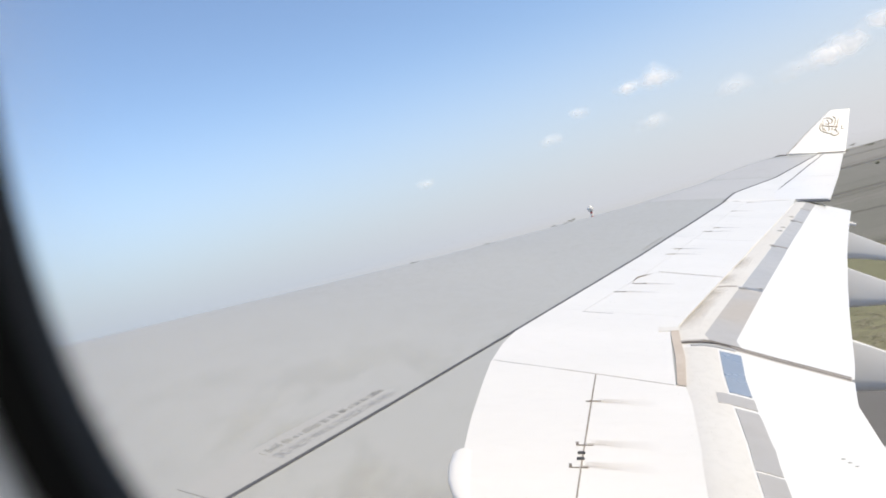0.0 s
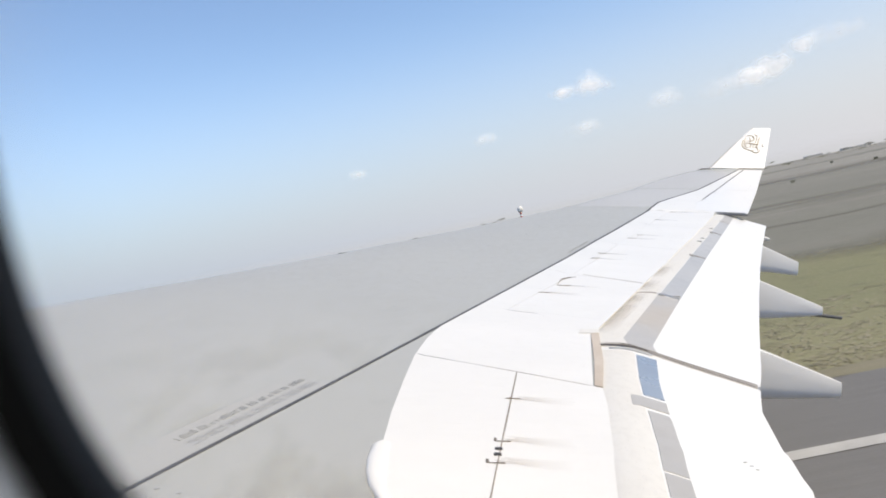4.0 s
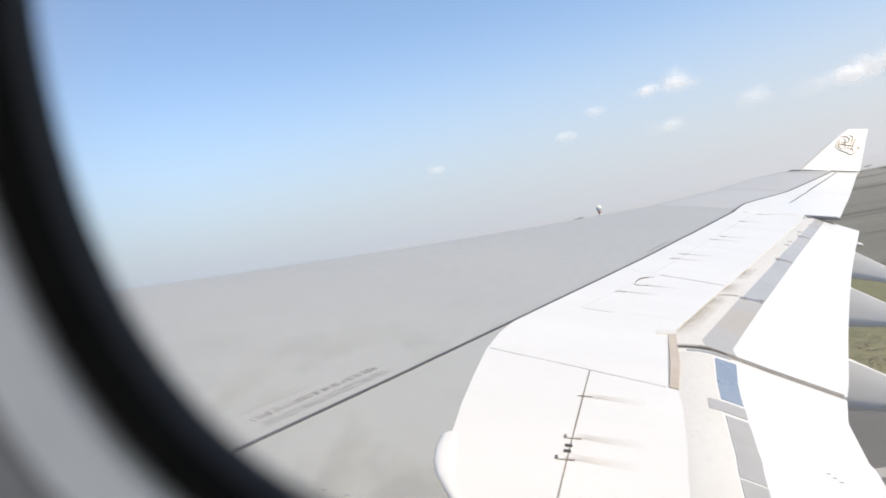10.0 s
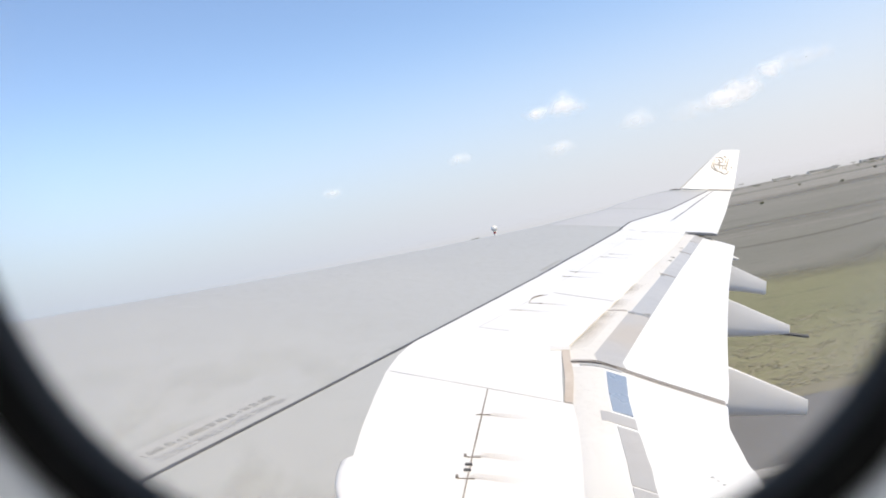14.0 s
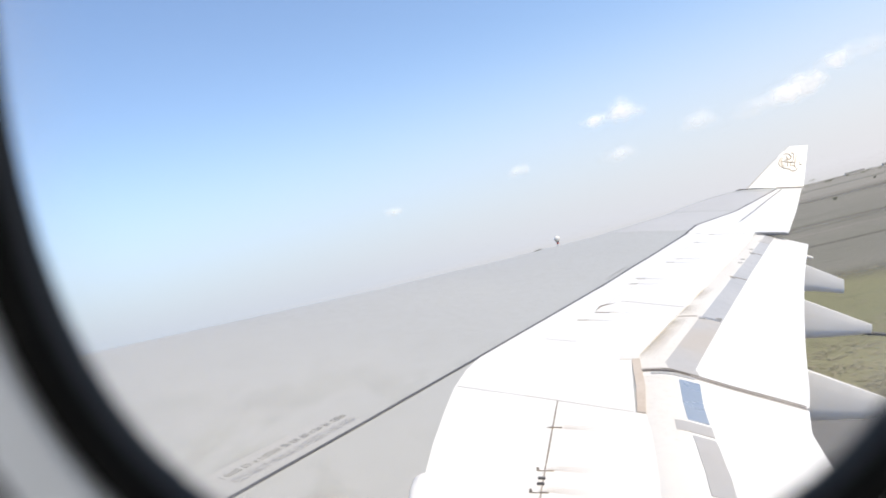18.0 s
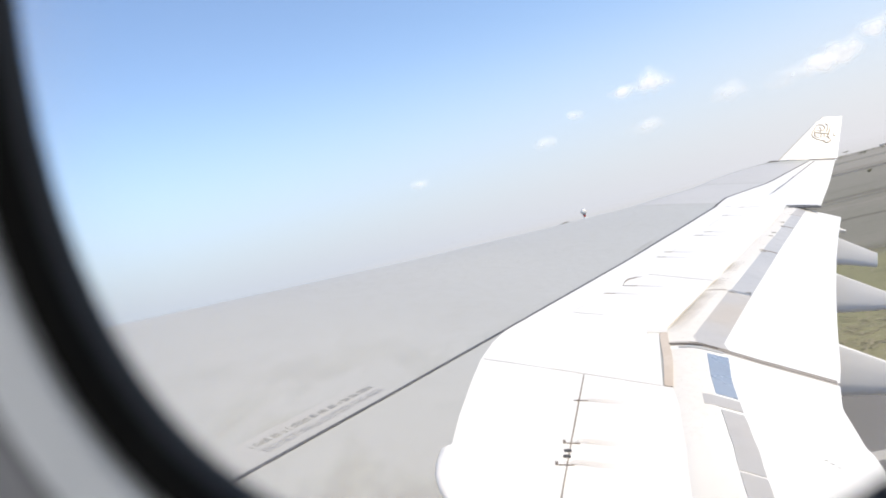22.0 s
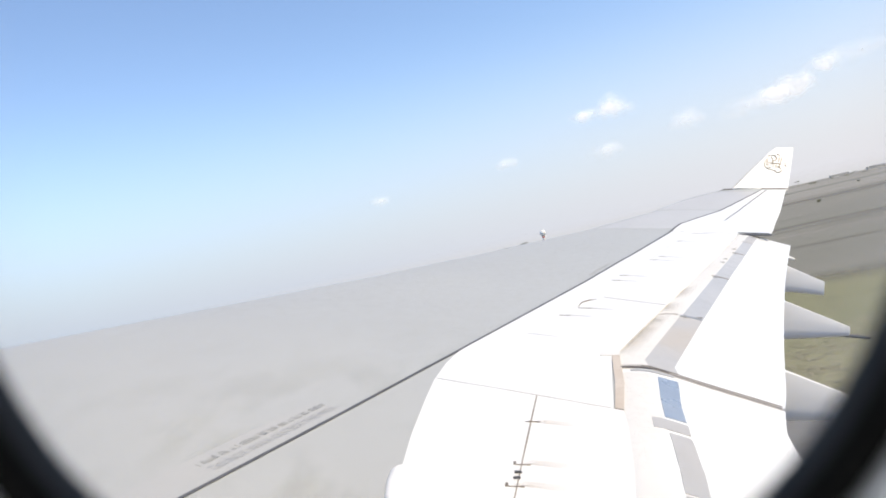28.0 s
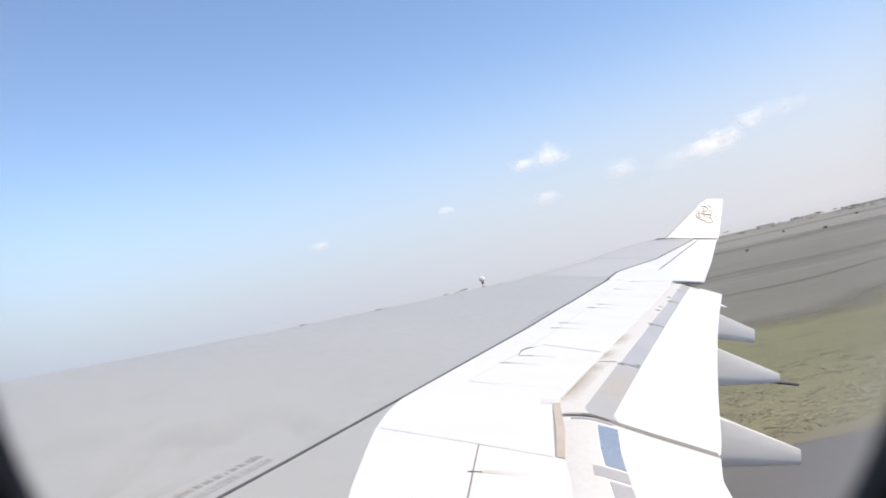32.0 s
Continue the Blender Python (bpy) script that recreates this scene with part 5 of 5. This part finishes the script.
# bushes in the grass
def bush(seed, h):
    rng = random.Random(seed)
    t = thing("bush", "round dark green bush standing alone in the grass", "bush", group="bushes in the grass")
    bm = bmesh.new()
    for k in range(5):
        a = k * 1.26
        tube(bm, [(0, 0, -0.05), (math.cos(a) * h * 0.2, math.sin(a) * h * 0.2, h * 0.35), (math.cos(a) * h * 0.45, math.sin(a) * h * 0.45, h * 0.65)], [0.05, 0.035, 0.015], 5)
    part("stems", bm, BARK, t)
    bm = bmesh.new()
    for _ in range(420):
        u = Vector((rng.gauss(0, 1), rng.gauss(0, 1), rng.gauss(0, 1))).normalized() * rng.uniform(0.45, 1.0) * h * 0.62
        p = Vector((u.x * 1.15, u.y * 1.15, max(0.08, h * 0.5 + u.z * 0.75)))
        a = Vector((rng.gauss(0, 1), rng.gauss(0, 1), rng.gauss(0, 1))).normalized() * h * rng.uniform(0.05, 0.11)
        b = a.orthogonal().normalized() * a.length * 0.7
        bm.faces.new([bm.verts.new(q) for q in (p + a, p + b, p - a, p - b)])
    part("foliage", bm, LEAF, t)
    return t


shrub = bush(3, 2.0)
for i, (az, d, k) in enumerate(((22, 235, 0.7), (27, 330, 0.9), (31, 190, 0.5), (33.5, 420, 1.1), (20, 520, 1.2), (29, 610, 1.4), (24.5, 480, 0.9), (36, 280, 0.8))):
    x, y = at_bearing(az, d)
    o = shrub if i == 0 else copy_thing(shrub, pose(x, y, 0, 0, 0, 40 * i))
    o.matrix_world = pose(x, y, 0, 0, 0, 40 * i)
    o.scale = (k * 0.7, k * 0.7, k * 0.6)

# airfield signs and markers
def marker(x, y, wide, high, face_mat, label):
    t = thing("airfield_sign", label, "sign", group="airfield signs", m=pose(x, y, 0, 0, 0, 6))
    bm = bmesh.new()
    box(bm, -wide / 2, -0.1, 0.25, wide / 2, 0.1, high, 0.03)
    part("sign_box", bm, face_mat, t)
    for s in (-1, 1):
        bm = bmesh.new()
        tube(bm, [(s * wide * 0.35, 0, 0), (s * wide * 0.35, 0, 0.27)], [0.05, 0.05], 8)
        part("leg", bm, STEEL, t)
    return t


marker(-46, 118, 2.2, 1.3, TOWERWHITE, "small white airfield marker box in the grass")
marker(38, 62, 3.0, 1.2, YELLOW, "yellow airfield guidance sign in the grass")
marker(-120, 210, 1.8, 1.2, TOWERWHITE, "small white airfield marker box in the grass")
mast = thing("mast", "slender pale mast standing in the grass", "mast", m=pose(*at_bearing(-19, 260), 0))
bm = bmesh.new()
tube(bm, [(0, 0, 0), (0, 0, 4), (0, 0, 8)], [0.09, 0.07, 0.05], 8)
part("pole", bm, TOWERWHITE, mast)
bm = bmesh.new()
box(bm, -0.8, -0.05, 7.6, 0.8, 0.05, 7.7)
part("crossbar", bm, TOWERWHITE, mast)

# ---- clouds ----
def cloud_material(name, dense):
    m = bpy.data.materials.new(name)
    m.use_nodes = True
    nt = m.node_tree
    bsdf = nt.nodes["Principled BSDF"]
    bsdf.inputs["Base Color"].default_value, bsdf.inputs["Roughness"].default_value = (0.80, 0.79, 0.78, 1), 1.0
    bsdf.inputs["Specular IOR Level"].default_value = 0.0
    # own glow added, standing in for sunlight on the puffs
    bsdf.inputs["Emission Color"].default_value, bsdf.inputs["Emission Strength"].default_value = (1.0, 0.98, 0.96, 1), 0.5
    uv = nt.nodes.new("ShaderNodeUVMap")
    nz = nt.nodes.new("ShaderNodeTexNoise")
    geo = nt.nodes.new("ShaderNodeNewGeometry")
    nt.links.new(geo.outputs["Position"], nz.inputs["Vector"])
    nz.inputs["Scale"].default_value, nz.inputs["Detail"].default_value = 0.010, 2.6
    sub = nt.nodes.new("ShaderNodeVectorMath")
    sub.operation = "DISTANCE"
    sub.inputs[1].default_value = (0.5, 0.5, 0)
    nt.links.new(uv.outputs[0], sub.inputs[0])
    a = nt.nodes.new("ShaderNodeMath")
    a.operation = "MULTIPLY_ADD"
    a.inputs[1].default_value, a.inputs[2].default_value = -1.9, 0.5
    nt.links.new(sub.outputs["Value"], a.inputs[0])
    b = nt.nodes.new("ShaderNodeMath")
    b.operation = "ADD"
    nt.links.new(a.outputs[0], b.inputs[0])
    nt.links.new(nz.outputs["Fac"], b.inputs[1])
    r = nt.nodes.new("ShaderNodeMapRange")
    r.interpolation_type = "SMOOTHSTEP"
    r.inputs[1].default_value, r.inputs[2].default_value, r.inputs[4].default_value = 0.37, 1.06, dense
    nt.links.new(b.outputs[0], r.inputs[0])
    nt.links.new(r.outputs[0], bsdf.inputs["Alpha"])
    return m


CLOUD, WISP = cloud_material("cloud_vapour", 0.88), cloud_material("thin_cloud_vapour", 0.36)


def cloud(az, el, wide, high, label, d=4300.0):
    """A far puff of vapour, domed towards the viewer."""
    way = Vector((math.sin(radians(az)) * math.cos(radians(el)), math.cos(radians(az)) * math.cos(radians(el)), math.sin(radians(el))))
    way = TURN.to_3x3() @ way
    w, h = d * math.tan(radians(wide)), d * math.tan(radians(high))
    bm = bmesh.new()
    uvl = bm.loops.layers.uv.new("UVMap")
    n = 12
    vs = [[bm.verts.new(((i / n - 0.5) * w, (j / n - 0.5) * h, -((i / n - 0.5) ** 2 + (j / n - 0.5) ** 2) * w * 0.5)) for j in range(n + 1)] for i in range(n + 1)]
    for i in range(n):
        for j in range(n):
            f = bm.faces.new((vs[i][j], vs[i + 1][j], vs[i + 1][j + 1], vs[i][j + 1]))
            for lp, (a, b) in zip(f.loops, ((i, j), (i + 1, j), (i + 1, j + 1), (i, j + 1))):
                lp[uvl].uv = (a / n, b / n)
    me = bpy.data.meshes.new("cloud")
    bm.to_mesh(me)
    bm.free()
    me.materials.append(WISP if "faint" in label or "thin" in label else CLOUD)
    ob = tagged(new("cloud", me), label, "cloud", group="clouds")
    ob.matrix_world = Matrix.Translation(way * d + Vector((0, 0, 6))) @ (-way).to_track_quat("Z", "Y").to_matrix().to_4x4()
    ob.visible_shadow = False
    return ob


puffs = ((8.3, 9.5, 5.6, 3.2, "small bright white puff of cloud"), (6.4, 9.0, 3.0, 1.7, "small bright white puff of cloud"), (19.2, 9.7, 4.6, 2.2, "ragged bank of white cloud"),
         (20.6, 10.5, 5.4, 3.0, "ragged bank of white cloud"), (22.2, 11.5, 4.6, 2.7, "ragged bank of white cloud"), (24.4, 12.2, 6.0, 2.4, "ragged thin white cloud"), (17.6, 9.2, 6.5, 2.4, "faint wisp of cloud"), (13.5, 8.4, 4.4, 2.3, "faint wisp of cloud"),
         (-8.2, 3.0, 2.6, 1.3, "small faint puff of cloud"), (8.0, 6.5, 4.0, 2.1, "faint wisp of cloud"), (0.8, 5.6, 3.2, 1.5, "faint wisp of cloud"), (2.9, 7.5, 3.6, 1.6, "faint wisp of cloud"))
for k, (az, el, w, h, l) in enumerate(puffs):
    cloud(az, el, w, h, l, 3700.0 + 130.0 * k)
